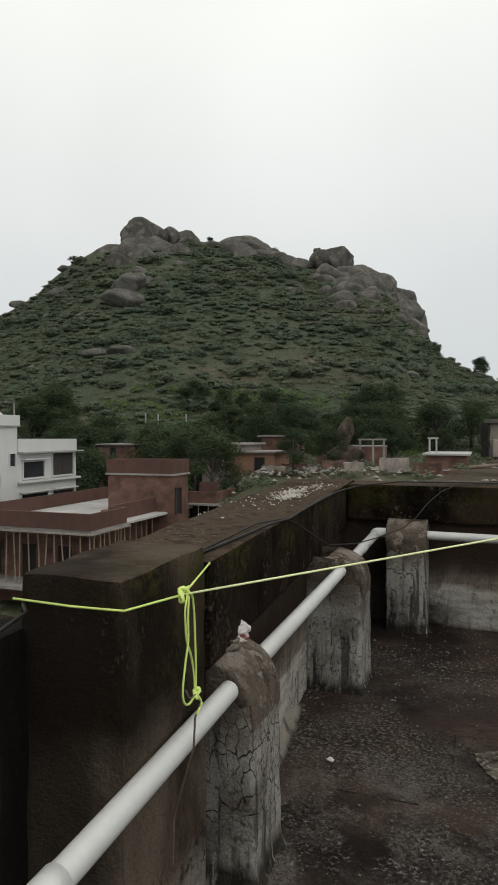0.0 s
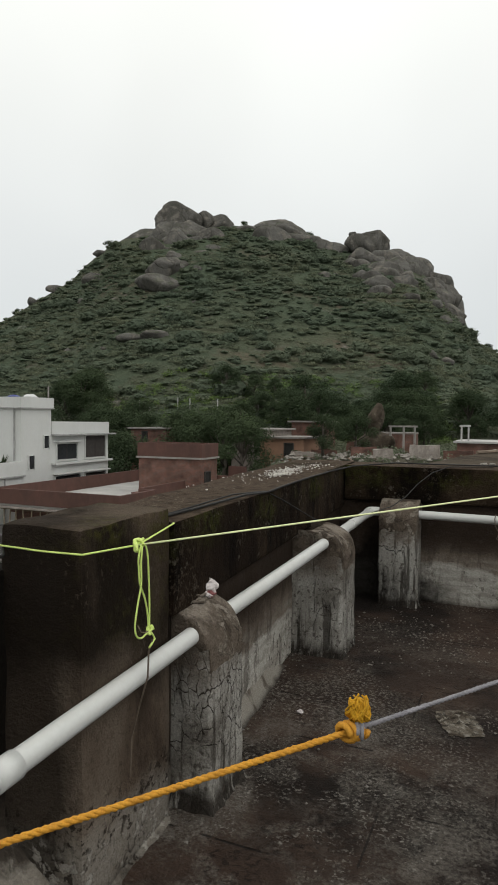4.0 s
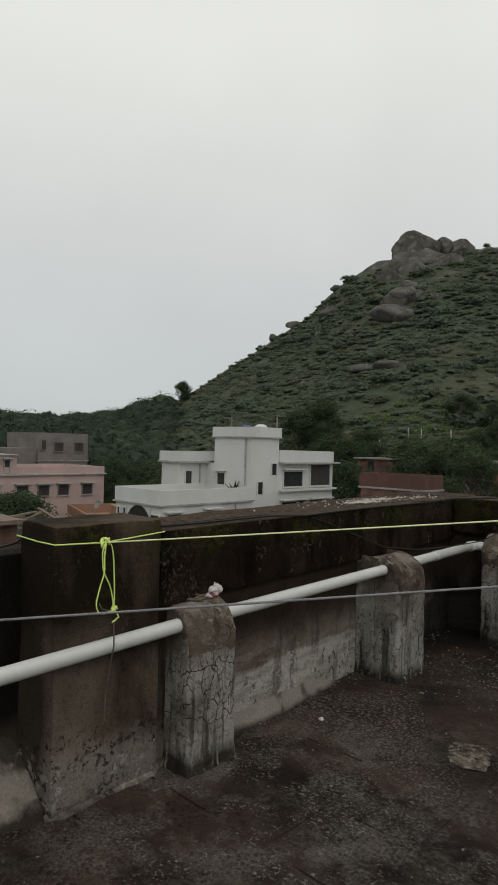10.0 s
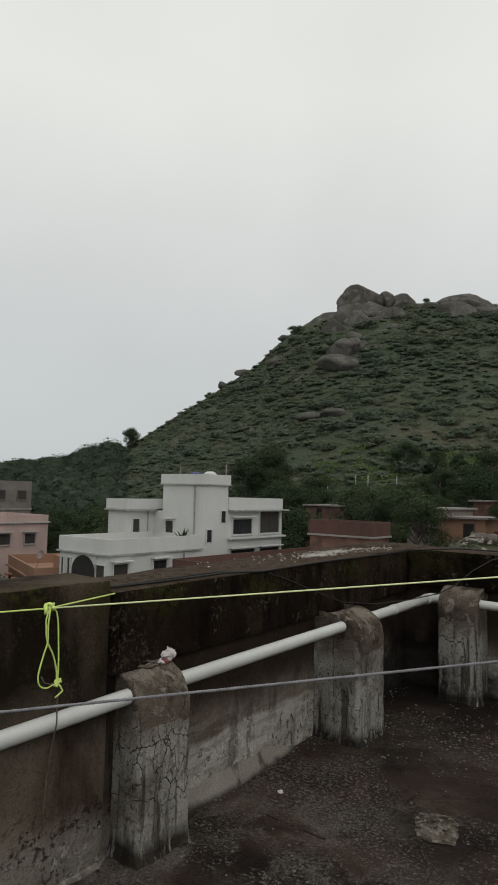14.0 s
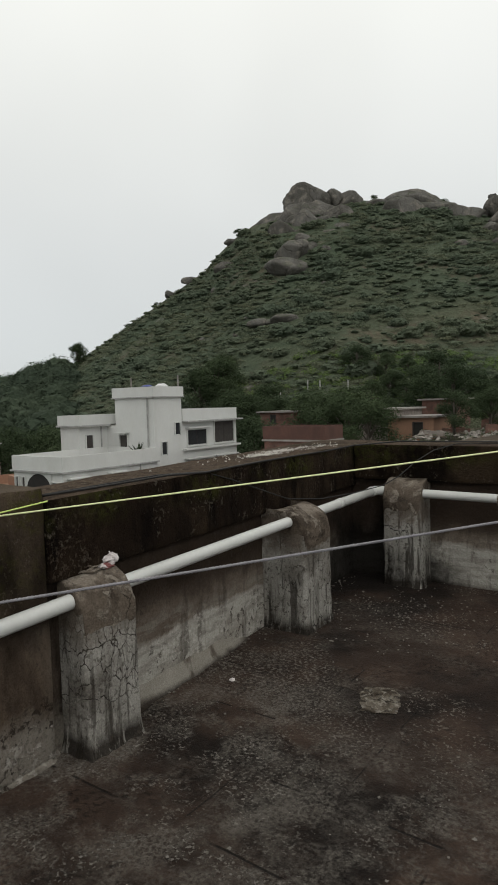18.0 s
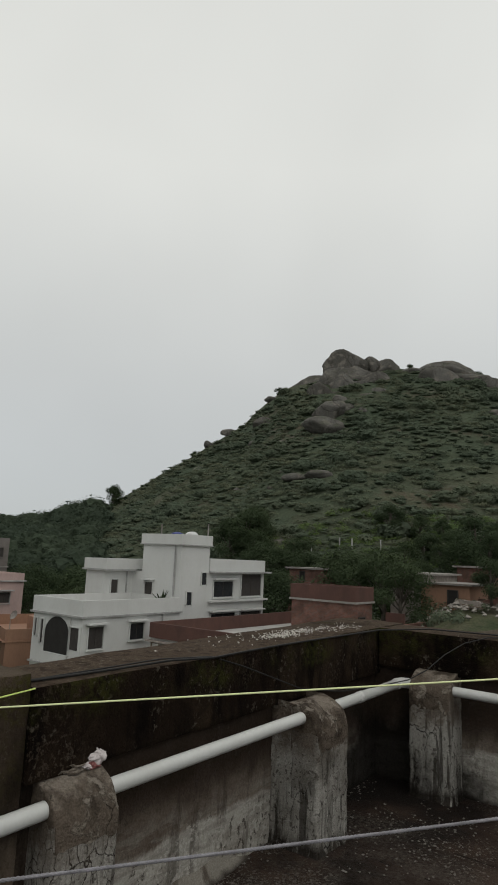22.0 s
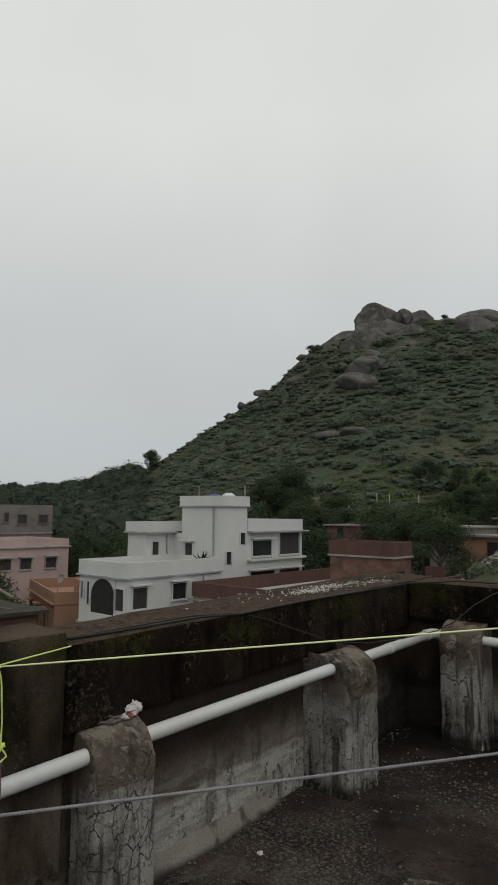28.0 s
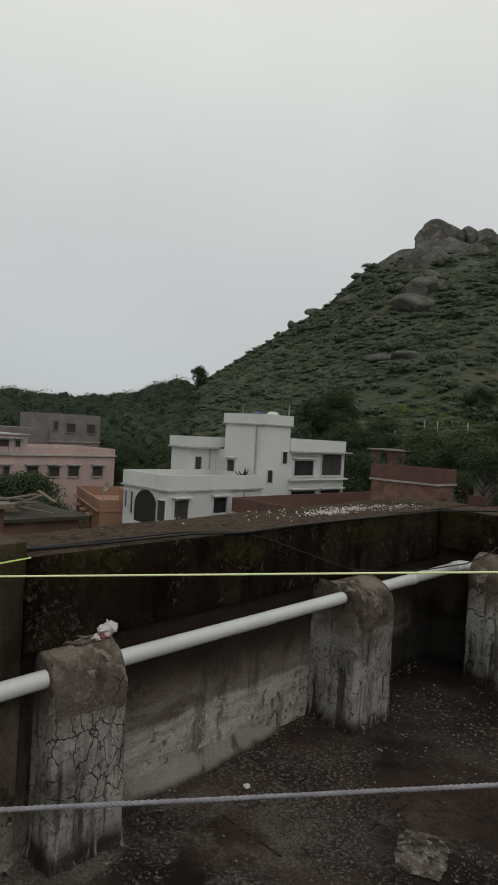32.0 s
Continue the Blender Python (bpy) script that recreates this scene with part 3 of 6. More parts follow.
def leaf_material(name, a, c):
    m = material(name, a, c, 0.85, 0.045, 1.1, 0.0, 0.95, cut=(0.38, 0.62), spec=0.08, speck=0.25)
    nt = m.node_tree
    b = nt.nodes["Principled BSDF"]
    geo, mul = nt.nodes.new("ShaderNodeNewGeometry"), nt.nodes.new("ShaderNodeMixRGB")
    rmp = nt.nodes.new("ShaderNodeMapRange")
    rmp.inputs[3].default_value, rmp.inputs[4].default_value = 0.84, 1.16
    nt.links.new(geo.outputs["Random Per Island"], rmp.inputs[0])
    mul.blend_type, mul.inputs[0].default_value = "MULTIPLY", 1.0
    nt.links.new(b.inputs["Base Color"].links[0].from_socket, mul.inputs[1])
    nt.links.new(rmp.outputs[0], mul.inputs[2])
    nt.links.new(mul.outputs[0], b.inputs["Base Color"])
    # light shines through the leaves
    thin, both = nt.nodes.new("ShaderNodeBsdfTranslucent"), nt.nodes.new("ShaderNodeMixShader")
    nt.links.new(mul.outputs[0], thin.inputs["Color"])
    both.inputs[0].default_value = 0.35
    nt.links.new(b.outputs[0], both.inputs[1])
    nt.links.new(thin.outputs[0], both.inputs[2])
    nt.links.new(both.outputs[0], nt.nodes["Material Output"].inputs["Surface"])
    return m


# scrub colours lifted and greyed: the hill's haze is mixed into them
M["scrub"] = leaf_material("scrub_leaves", (0.150, 0.160, 0.104), (0.116, 0.142, 0.096))
M["scrub_dark"] = leaf_material("dark_scrub_leaves", (0.128, 0.150, 0.101), (0.102, 0.130, 0.092))
M["weed"] = leaf_material("bright_weed_leaves", (0.150, 0.205, 0.070), (0.100, 0.150, 0.055))
M["woods"] = leaf_material("far_wood_leaves", (0.072, 0.094, 0.062), (0.056, 0.076, 0.053))
M["leaf"] = leaf_material("tree_leaves", (0.068, 0.092, 0.046), (0.046, 0.066, 0.036))


# ---- mesh helpers ----
def mesh_of(bm, name, mat, smooth=False):
    me = bpy.data.meshes.new(name)
    bm.to_mesh(me)
    bm.free()
    me.materials.append(mat)
    if smooth:
        for p in me.polygons:
            p.use_smooth = True
    return me


def part(name, bm, mat, parent, label="", smooth=False):
    ob = new(name, mesh_of(bm, name, mat, smooth))
    ob.parent = parent
    if label:
        tagged(ob, label)
    return ob


def thing(name, label, category, at=(0, 0, 0), turn=0, group="", kind=""):
    ob = new(name)
    ob.matrix_basis = pose(*at, 0, 0, turn)
    return tagged(ob, label, category, group, kind)


def solo(name, bm, mat, label, category, kind="", group="", smooth=False, at=None):
    ob = new(name, mesh_of(bm, name, mat, smooth))
    if at is not None:
        ob.matrix_basis = at
    return tagged(ob, label, category, group, kind)


def box(*bounds, bevel=0.0, bm=None):
    """x0, x1, y0, y1, z0, z1"""
    x0, x1, y0, y1, z0, z1 = bounds
    b = bmesh.new()
    bmesh.ops.create_cube(b, size=1)
    for v in b.verts:
        v.co = Vector(((x0 + x1) / 2 + v.co.x * (x1 - x0), (y0 + y1) / 2 + v.co.y * (y1 - y0), (z0 + z1) / 2 + v.co.z * (z1 - z0)))
    if bevel:
        bmesh.ops.bevel(b, geom=b.edges[:], offset=bevel, segments=2, affect="EDGES", profile=0.6)
    return join(bm, b)


def join(bm, b):
    if bm is None:
        return b
    me = bpy.data.meshes.new("tmp")
    b.to_mesh(me)
    b.free()
    bm.from_mesh(me)
    bpy.data.meshes.remove(me)
    return bm


def prism(outline, z0, z1, bevel=0.0, bm=None):
    b = bmesh.new()
    f = b.faces.new([b.verts.new((x, y, z0)) for x, y in outline])
    top = bmesh.ops.extrude_face_region(b, geom=[f])
    for v in top["geom"]:
        if isinstance(v, bmesh.types.BMVert):
            v.co.z = z1
    bmesh.ops.recalc_face_normals(b, faces=b.faces[:])
    if bevel:
        bmesh.ops.bevel(b, geom=b.edges[:], offset=bevel, segments=2, affect="EDGES", profile=0.6)
    return join(bm, b)


def tube(points, radius, sides=10, bm=None, closed=False, caps=True):
    """A round bar along points; radius may be a list."""
    b = bmesh.new()
    pts = [Vector(p) for p in points]
    rad = radius if isinstance(radius, (list, tuple)) else [radius] * len(pts)
    rings, side = [], None
    for i, p in enumerate(pts):
        d = (pts[min(i + 1, len(pts) - 1)] - pts[max(i - 1, 0)]).normalized()
        if side is None:
            side = d.orthogonal().normalized()
        side = (side - d * side.dot(d)).normalized()
        up = d.cross(side)
        rings.append([b.verts.new(p + (side * math.cos(a) + up * math.sin(a)) * rad[i]) for a in (2 * math.pi * k / sides for k in range(sides))])
    for r, s in zip(rings, rings[1:]):
        for k in range(sides):
            b.faces.new((r[k], r[(k + 1) % sides], s[(k + 1) % sides], s[k]))
    if caps:
        b.faces.new(rings[0][::-1])
        b.faces.new(rings[-1])
    return join(bm, b)


def rough(bm, cuts, size, scale, seed=0, flat_below=None):
    """Cut faces up and shift the points by noise, for worn concrete."""
    bmesh.ops.subdivide_edges(bm, edges=bm.edges[:], cuts=cuts, use_grid_fill=True)
    for v in bm.verts:
        if flat_below is None or v.co.z > flat_below:
            v.co += noise.noise_vector(v.co * scale + Vector((seed, seed, seed))) * size
    return bm


def lump(radius, sub, size, scale, seed, squash=(1, 1, 1), bm=None):
    b = bmesh.new()
    bmesh.ops.create_icosphere(b, subdivisions=sub, radius=1.0)
    for v in b.verts:
        n = v.co.normalized()
        d = noise.noise(n * scale + Vector((seed, 0, seed * 1.7))) * size + noise.noise(n * scale * 3 + Vector((0, seed, 3))) * size * 0.35
        v.co = Vector((n.x * squash[0], n.y * squash[1], n.z * squash[2])) * radius * (1 + d)
    return join(bm, b)


def leaves(centres, spread, count, size, rng, flat=0.75, jitter=0.42, under=0.3):
    """Corners of many small three-cornered leaf sprays round the centres, turned outwards and a little at random."""
    c = np.repeat(np.asarray(centres, float), count, axis=0)
    s = np.repeat(np.asarray(spread, float), count)[:, None]
    n = len(c)
    d = rng.normal(size=(n, 3))
    d[:, 2] = np.where(d[:, 2] < 0, d[:, 2] * under, d[:, 2])
    d /= np.linalg.norm(d, axis=1)[:, None]
    p = c + d * s * (0.5 + 0.55 * rng.random((n, 1))) * np.array([1, 1, flat])
    up = d + jitter * rng.normal(size=(n, 3)) + np.array([0, 0, 0.5])
    up /= np.linalg.norm(up, axis=1)[:, None]
    a = np.cross(up, rng.normal(size=(n, 3)))
    a /= np.linalg.norm(a, axis=1)[:, None]
    b = np.cross(up, a)
    k = s * size * (0.5 + 1.0 * rng.random((n, 1)))
    return np.stack([p - a * k, p + a * k * 0.7 + b * k * 0.6, p + a * k * 0.5 - b * k * 0.7], 1).reshape(-1, 3)


def leaf_mesh(name, corners, mat):
    me = bpy.data.meshes.new(name)
    n = len(corners) // 3
    me.vertices.add(3 * n)
    me.vertices.foreach_set("co", corners.astype(np.float32).ravel())
    me.loops.add(3 * n)
    me.loops.foreach_set("vertex_index", np.arange(3 * n, dtype=np.int32))
    me.polygons.add(n)
    me.polygons.foreach_set("loop_start", np.arange(n, dtype=np.int32) * 3)
    me.update(calc_edges=True)
    me.materials.append(mat)
    return me


def chop(radius, seed, squash=(1, 1, 1), planes=11, sub=4, wear=0.03):
    """A granite block: a ball cut by many planes, its edges worn."""
    g = np.random.default_rng(seed + 900)
    cut = [(Vector(g.normal(size=3)).normalized(), g.uniform(0.58, 0.86)) for _ in range(planes)]
    b = bmesh.new()
    bmesh.ops.create_icosphere(b, subdivisions=sub, radius=1.0)
    for v in b.verts:
        n = v.co.normalized()
        d = 1.0
        for q, h in cut:
            c = n.dot(q)
            if c > 0.05:
                d = min(d, h / c)
        d += wear * noise.noise(n * 3.0 + Vector((seed, 0, 0))) + wear * 0.5 * noise.noise(n * 8.0 + Vector((0, seed, 0)))
        v.co = Vector((n.x * squash[0], n.y * squash[1], n.z * squash[2])) * radius * d
    return b

# ---- the ground and the hill ----
GROUND = -9.6
RIDGE = [(-60, 6), (-30, 8), (-12, 11), (-2, 17.5), (1.5, 23.5), (4.2, 30), (4.9, 40), (7.5, 52), (9.2, 58), (12, 62), (14.4, 62), (18, 66.5), (20.5, 69.5), (25, 71.5), (28, 71), (32, 69), (34, 66.5), (36, 61.5), (37.7, 55.5), (39, 49.5), (41.9, 41.5), (43.5, 37), (47, 27.5), (50.6, 17.5), (54, 13), (58, 10), (67, 8.5), (85, 6), (120, 4)]


def ridge_height(az):
    for (a, h), (b, k) in zip(RIDGE, RIDGE[1:]):
        if a <= az <= b:
            return h + (k - h) * (az - a) / (b - a)
    return 4.0


def hill_z(x, y):
    """The height of the land: a flat town, and a hill whose crest lies some 230 m off."""
    az, r = math.degrees(math.atan2(-x, y)), math.hypot(x, y)
    if abs(az) > 130:
        return GROUND
    near = min(1.0, max(0.0, (r - 18) / 36))
    side = min(1.0, max(0.0, (33 - az) / 14)) * min(1.0, max(0.0, (az + 40) / 20))
    low = GROUND + 7.8 * near * near * (3 - 2 * near) * side
    top = ridge_height(az)
    foot = 92 + 18 * noise.noise(Vector((az * 0.05, 3.1, 0))) + min(50.0, max(0.0, az - 45) * 2.2)
    crest = 230.0
    s = (r - foot) / (crest - foot)
    if s <= 0:
        return low + 0.5 * side * near * noise.noise(Vector((x * 0.12, y * 0.12, 4.0)))
    n = noise.fractal(Vector((x * 0.022, y * 0.022, 1.3)), 1.0, 2.0, 4) * 3.2
    if s < 1:
        f = s ** 1.18 * 0.9 + 0.1 * (s * s * (3 - 2 * s))
        return low + (top - low) * f + n * math.sin(math.pi * min(s, 1)) * min(1, (top + 10) / 40)
    return GROUND + (top - GROUND) * max(0.0, 1 - ((r - crest) / 160) ** 1.5)


def land():
    """One sheet from under the houses out to the horizon: rings round the roof, finer towards the hill."""
    radii = [0, 8, 20, 35, 50, 65, 78] + [80 + 3.2 * i for i in range(48)] + [235, 240, 246, 254, 266, 285, 310, 345, 390, 600, 1200, 2500, 4500]
    azimuths = [-180 + 8 * i for i in range(14)] + [-66 + 1.0 * i for i in range(60)] + [-6 + 0.5 * i for i in range(160)] + [74 + 2 * i for i in range(12)] + [100 + 8 * i for i in range(10)]
    verts, faces = [], []
    for r in radii:
        for a in azimuths:
            x, y = -r * math.sin(radians(a)), r * math.cos(radians(a))
            verts.append((x, y, hill_z(x, y)))
    n = len(azimuths)
    for i in range(len(radii) - 1):
        for j in range(n):
            k = (j + 1) % n
            faces.append((i * n + j, i * n + k, (i + 1) * n + k, (i + 1) * n + j))
    me = bpy.data.meshes.new("ground")
    me.from_pydata(verts, [], faces)
    me.materials.append(M["ground"])
    me.materials.append(M["hill"])
    for p in me.polygons:
        p.use_smooth = True
        c = p.center
        p.material_index = 1 if math.hypot(c.x, c.y) > 84 else 0
    return tagged(new("ground", me), "bare town ground rising into a scrub-covered granite hill", "ground", kind="structure")


land()

# ---- the roof terrace: floor, parapets, coping ----
FLOOR = [(-1.15, -4.0), (5.5, -4.0), (5.5, 5.45), (-1.35, 5.45)]
solo("building_below", prism([(x, y) for x, y in FLOOR], GROUND, -0.14), M["aged_grey"], "weathered concrete storeys under the roof terrace", "building", "structure")
bm = bmesh.new()
bmesh.ops.create_grid(bm, x_segments=130, y_segments=190, size=0.5)
for v in bm.verts:
    v.co = Vector((2.1 + v.co.x * 6.6, 0.75 + v.co.y * 9.4, 0))
    v.co.z = 0.006 * noise.fractal(v.co * 2.1, 1.0, 2.0, 4)
top = bmesh.ops.extrude_face_region(bm, geom=bm.faces[:])
for v in top["geom"]:
    if isinstance(v, bmesh.types.BMVert):
        v.co.z -= 0.135
bmesh.ops.recalc_face_normals(bm, faces=bm.faces[:])
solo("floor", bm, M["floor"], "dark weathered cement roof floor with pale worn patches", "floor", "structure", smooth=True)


def inner(y):
    return -0.575 - 0.072 * (y - 1.2)


def outer(y):
    return -0.93 - 0.115 * (y - 1.35)


def wall_piece(y0, y1, z0, z1, proud=0.0, cuts=0):
    return prism([(inner(y0) + proud, y0), (inner(y1) + proud, y1), (outer(y1), y1), (outer(y0), y0)], z0, z1, 0.012)


wall_west = thing("wall_west", "stained plaster parapet wall with a black algae-covered top", "wall", kind="structure")
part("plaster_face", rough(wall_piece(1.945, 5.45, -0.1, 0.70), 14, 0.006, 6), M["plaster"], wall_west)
# strip added to carry the painted shade of the gap
part("gap_shade_strip", rough(wall_piece(1.87, 1.942, -0.1, 0.70, -0.004), 6, 0.005, 6), M["mould_shade"], wall_west, "plaster strip with the gap's shade in its colour")
part("coping", rough(wall_piece(1.87, 5.45, 0.702, 1.03, 0.035), 16, 0.008, 7, 3), M["algae"], wall_west, "black algae-covered cement coping", smooth=True)
bm = bmesh.new()
rings = []
for k in range(31):
    y = 2.20 + 1.12 * k / 30
    w = 1 + 0.5 * noise.noise(Vector((y * 5, 0, 2)))
    taper = min(1.0, (30 - k) / 8)
    x = inner(y)
    rings.append([bm.verts.new(p) for p in ((x - 0.03, y, -0.02), (x + 0.062 * w * (0.35 + 0.65 * taper), y, -0.004), (x + 0.030 * w, y, 0.030 * taper), (x + 0.008, y, 0.082 * w * taper), (x - 0.03, y, 0.085 * w * taper))])
for p, q in zip(rings, rings[1:]):
    for k in range(4):
        bm.faces.new((p[k], p[k + 1], q[k + 1], q[k]))
part("skirting", bm, M["fillet"], wall_west, "pale smooth cement fillet at the foot of the wall", smooth=True)
wall_near = thing("wall_near", "mould-blackened parapet wall beside the square post", "wall", kind="structure")
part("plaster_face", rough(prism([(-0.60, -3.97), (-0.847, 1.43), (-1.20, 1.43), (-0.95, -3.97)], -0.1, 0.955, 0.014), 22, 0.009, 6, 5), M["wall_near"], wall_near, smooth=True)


def haunch(x_at, y0, y1, steps, reach, rise, seed, back=0.04, taper=False):
    """A slumped bank of mortar and debris along the foot of a wall."""
    b = bmesh.new()
    rows = []
    for k in range(steps + 1):
        y = y0 + (y1 - y0) * k / steps
        row = []
        for j in range(11):
            u = j / 10
            w = (1 + 0.35 * noise.noise(Vector((y * 4, u * 2.0, seed)))) * min(1.0, 0.25 + (y - y0) / 0.08, 0.25 + (y1 - y) / 0.08 if taper else 1.0)
            n = 0.012 * noise.noise(Vector((y * 22, u * 9, seed + 3))) + 0.006 * noise.noise(Vector((y * 60, u * 24, seed)))
            row.append(b.verts.new((x_at(y) - back + (reach * w + back) * u, y, rise * w * (1 - u) ** 1.25 - 0.012 * u + n * (1.2 - u))))
        rows.append(row)
    for p, q in zip(rows, rows[1:]):
        for k in range(10):
            b.faces.new((p[k], p[k + 1], q[k + 1], q[k]))
    return b


part("skirting", haunch(lambda y: -0.845 - 0.046 * (y - 1.36), -3.9, 1.358, 190, 0.235, 0.34, 4), M["wall_near"], wall_near, "pale slumped mortar bank at the foot of the wall", smooth=True)
wall_north = thing("wall_north", "stained plaster parapet wall with a thick black coping", "wall", kind="structure")
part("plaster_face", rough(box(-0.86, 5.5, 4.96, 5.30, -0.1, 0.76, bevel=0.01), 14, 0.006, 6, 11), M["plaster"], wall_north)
part("coping", rough(box(-0.80, 5.5, 4.91, 5.32, 0.762, 1.035, bevel=0.015), 16, 0.008, 7, 14), M["algae"], wall_north, "rough black cement coping", smooth=True)
wall_back = thing("wall_back", "plain stained parapet closing the terrace", "wall", kind="structure")
part("plaster_face", box(-1.0, 5.5, -4.2, -3.98, -0.1, 1.0, bevel=0.01), M["plaster"], wall_back)
wall_east = thing("wall_east", "plain stained parapet closing the terrace", "wall", kind="structure")
part("plaster_face", box(5.3, 5.5, -3.97, 4.90, -0.1, 1.0, bevel=0.01), M["plaster"], wall_east)

post = thing("parapet_post", "square mossy concrete post built into the parapet", "post")
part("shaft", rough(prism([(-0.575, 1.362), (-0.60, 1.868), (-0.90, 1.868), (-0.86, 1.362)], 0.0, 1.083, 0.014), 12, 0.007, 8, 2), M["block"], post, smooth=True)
part("footing", haunch(lambda y: -0.575 - 0.05 * (y - 1.362), 1.352, 1.90, 60, 0.034, 0.045, 8, 0.03, True), M["block"], post, "crumbled flaking cement at the foot of the post", smooth=True)


def pier(at, turn, width, depth, z_top, lap, seed, label, mat="pier"):
    """A plastered pier whose mortar top rounds over from the front to the back and holds the drain pipe."""
    p = thing("pipe_pier", label, "pier", at, turn, group="piers under the drain pipe")
    rise, run = 0.20, min(0.19, depth * 0.92)
    levels = [-0.02 + (z_top - rise + 0.02) * i / 26 for i in range(27)]
    levels += [z_top - rise + rise * math.sin(math.pi / 2 * i / 14) for i in range(1, 15)]
    rows = []
    for z in levels:
        u = max(0.0, (z - z_top + rise) / rise)
        front = -run * (1 - max(0.0, 1 - u ** 2.4) ** (1 / 2.4))
        c = min(0.016, (front + depth) * 0.4)
        loop = [(-depth + (front - c + depth) * k / 10, 0.0) for k in range(11)]
        loop += [(front - c + c * math.sin(a), c - c * math.cos(a)) for a in (0.4, 0.8, 1.2)]
        loop += [(front, c + (width - 2 * c) * k / 14) for k in range(15)]
        loop += [(front - c + c * math.cos(a), width - c + c * math.sin(a)) for a in (0.4, 0.8, 1.2)]
        loop += [(front - c - (front - c + depth) * k / 10, width) for k in range(11)]
        flare = 0.020 * max(0.0, 1 - z / 0.07) ** 2
        row = []
        for x, y in loop:
            q = Vector((x, y, z))
            n = noise.noise_vector(q * 9 + Vector((seed, seed, seed))) * 0.006 + noise.noise_vector(q * 30 + Vector((0, seed, 0))) * 0.003
            out = Vector((1.0 if x > front - 0.02 else 0.0, 1.0 if y > width - 0.02 else -1.0 if y < 0.02 else 0.0, 0))
            row.append(q + n + out * flare * (0.6 + noise.noise(q * 22)))
        rows.append(row)
    seam = [z_top - lap * (1.0 if 12 <= k <= 30 else 0.62) + 0.035 * noise.noise(Vector((k * 0.35, seed, 0))) for k in range(len(rows[0]))]
    meshes = (bmesh.new(), bmesh.new())
    kept = ({}, {})
    for i in range(len(rows) - 1):
        for k in range(len(rows[0]) - 1):
            for w in (0, 1):
                if w == 0 and levels[i] > max(seam[k], seam[k + 1]) or w == 1 and levels[i + 1] <= min(seam[k], seam[k + 1]):
                    continue
                quad = []
                for a, b in ((i, k), (i, k + 1), (i + 1, k + 1), (i + 1, k)):
                    if (a, b) not in kept[w]:
                        q = rows[a][b].copy()
                        if w:
                            low = q.z <= seam[b]
                            q += noise.noise_vector(q * 24) * (0.001 if low else 0.003) + (q - Vector((-depth * 0.6, width / 2, q.z))).normalized() * 0.0025
                            q.z = max(q.z, seam[b] + 0.006 * noise.noise(Vector((b * 1.7, seed, 3))))
                        kept[w][a, b] = meshes[w].verts.new(q)
                    quad.append(kept[w][a, b])
                meshes[w].faces.new(quad)
    for b in meshes:
        bmesh.ops.recalc_face_normals(b, faces=b.faces[:])
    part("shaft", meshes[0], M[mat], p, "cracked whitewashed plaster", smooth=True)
    part("cap", meshes[1], M["mortar_cap"], p, "rounded brown mortar cap", smooth=True)
    return p


pier((-0.472, 1.93, 0), 0, 0.28, 0.24, 0.705, 0.200, 1, "cracked whitewashed pier with a rounded mortar cap, a rag on top", "pier_cracked")
pier((-0.44, 3.53, 0), 0, 0.32, 0.36, 0.738, 0.225, 5, "flaking whitewashed pier with a rounded mortar cap")
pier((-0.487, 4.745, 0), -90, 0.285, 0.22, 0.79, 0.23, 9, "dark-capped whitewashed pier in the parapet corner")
end_post = thing("parapet_post", "blackened concrete post at the end of the short parapet", "post")
part("shaft", rough(box(0.66, 0.98, 4.74, 4.95, 0.0, 1.05, bevel=0.014), 8, 0.007, 8, 21), M["algae"], end_post, smooth=True)

# the neighbour's flat roof beyond the short parapet
near_roof = thing("neighbour_roof", "flat brown cement roof of the adjoining building", "roof", kind="structure")
part("slab", rough(prism([(-0.37, 5.34), (5.0, 5.34), (5.0, 13.0), (0.55, 13.0)], 0.80, 1.0, 0.02), 14, 0.012, 2.0, 31), M["aged_brown"], near_roof)
part("wall", prism([(-0.32, 5.36), (4.95, 5.36), (4.95, 12.9), (0.60, 12.9)], GROUND, 0.80), M["aged_grey"], near_roof)

# ---- the drain pipe ----
drain = thing("drain_pipe", "white plastic drain pipe running through the piers", "pipe")


def pipe_z(y):
    return 0.573 + 0.0265 * y - 0.014 * max(0.0, 2.0 - y)


def pipe_x(y):
    return -0.550


part("run", tube([(pipe_x(y), y, pipe_z(y)) for y in (-2.5, 0, 1, 2, 3, 4, 4.73)], 0.031, 20), M["pvc"], drain, smooth=True)
BEND = [(-0.550 + 0.062 * (1 - math.cos(a)), 4.752 + 0.070 * math.sin(a), pipe_z(4.73) - 0.006 * a) for a in (0.0, 0.3, 0.6, 0.9, 1.2, 1.57)]
part("elbow", tube([(-0.550, 4.70, pipe_z(4.70))] + BEND + [(-0.475, 4.822, BEND[-1][2])], 0.0345, 20), M["pvc"], drain, smooth=True)
for at, to in (((-0.550, 4.685, pipe_z(4.69)), (-0.550, 4.70, pipe_z(4.70))), ((-0.486, 4.822, BEND[-1][2]), (-0.472, 4.822, BEND[-1][2]))):
    part("collar", tube([at, to], 0.038, 20), M["pvc"], drain, "elbow collar", smooth=True)
part("branch", tube([(-0.475, 4.822, BEND[-1][2]), (-0.2, 4.825, 0.686), (0.3, 4.822, 0.682), (0.9, 4.815, 0.675), (3.0, 4.81, 0.64)], 0.031, 20), M["pvc"], drain, smooth=True)
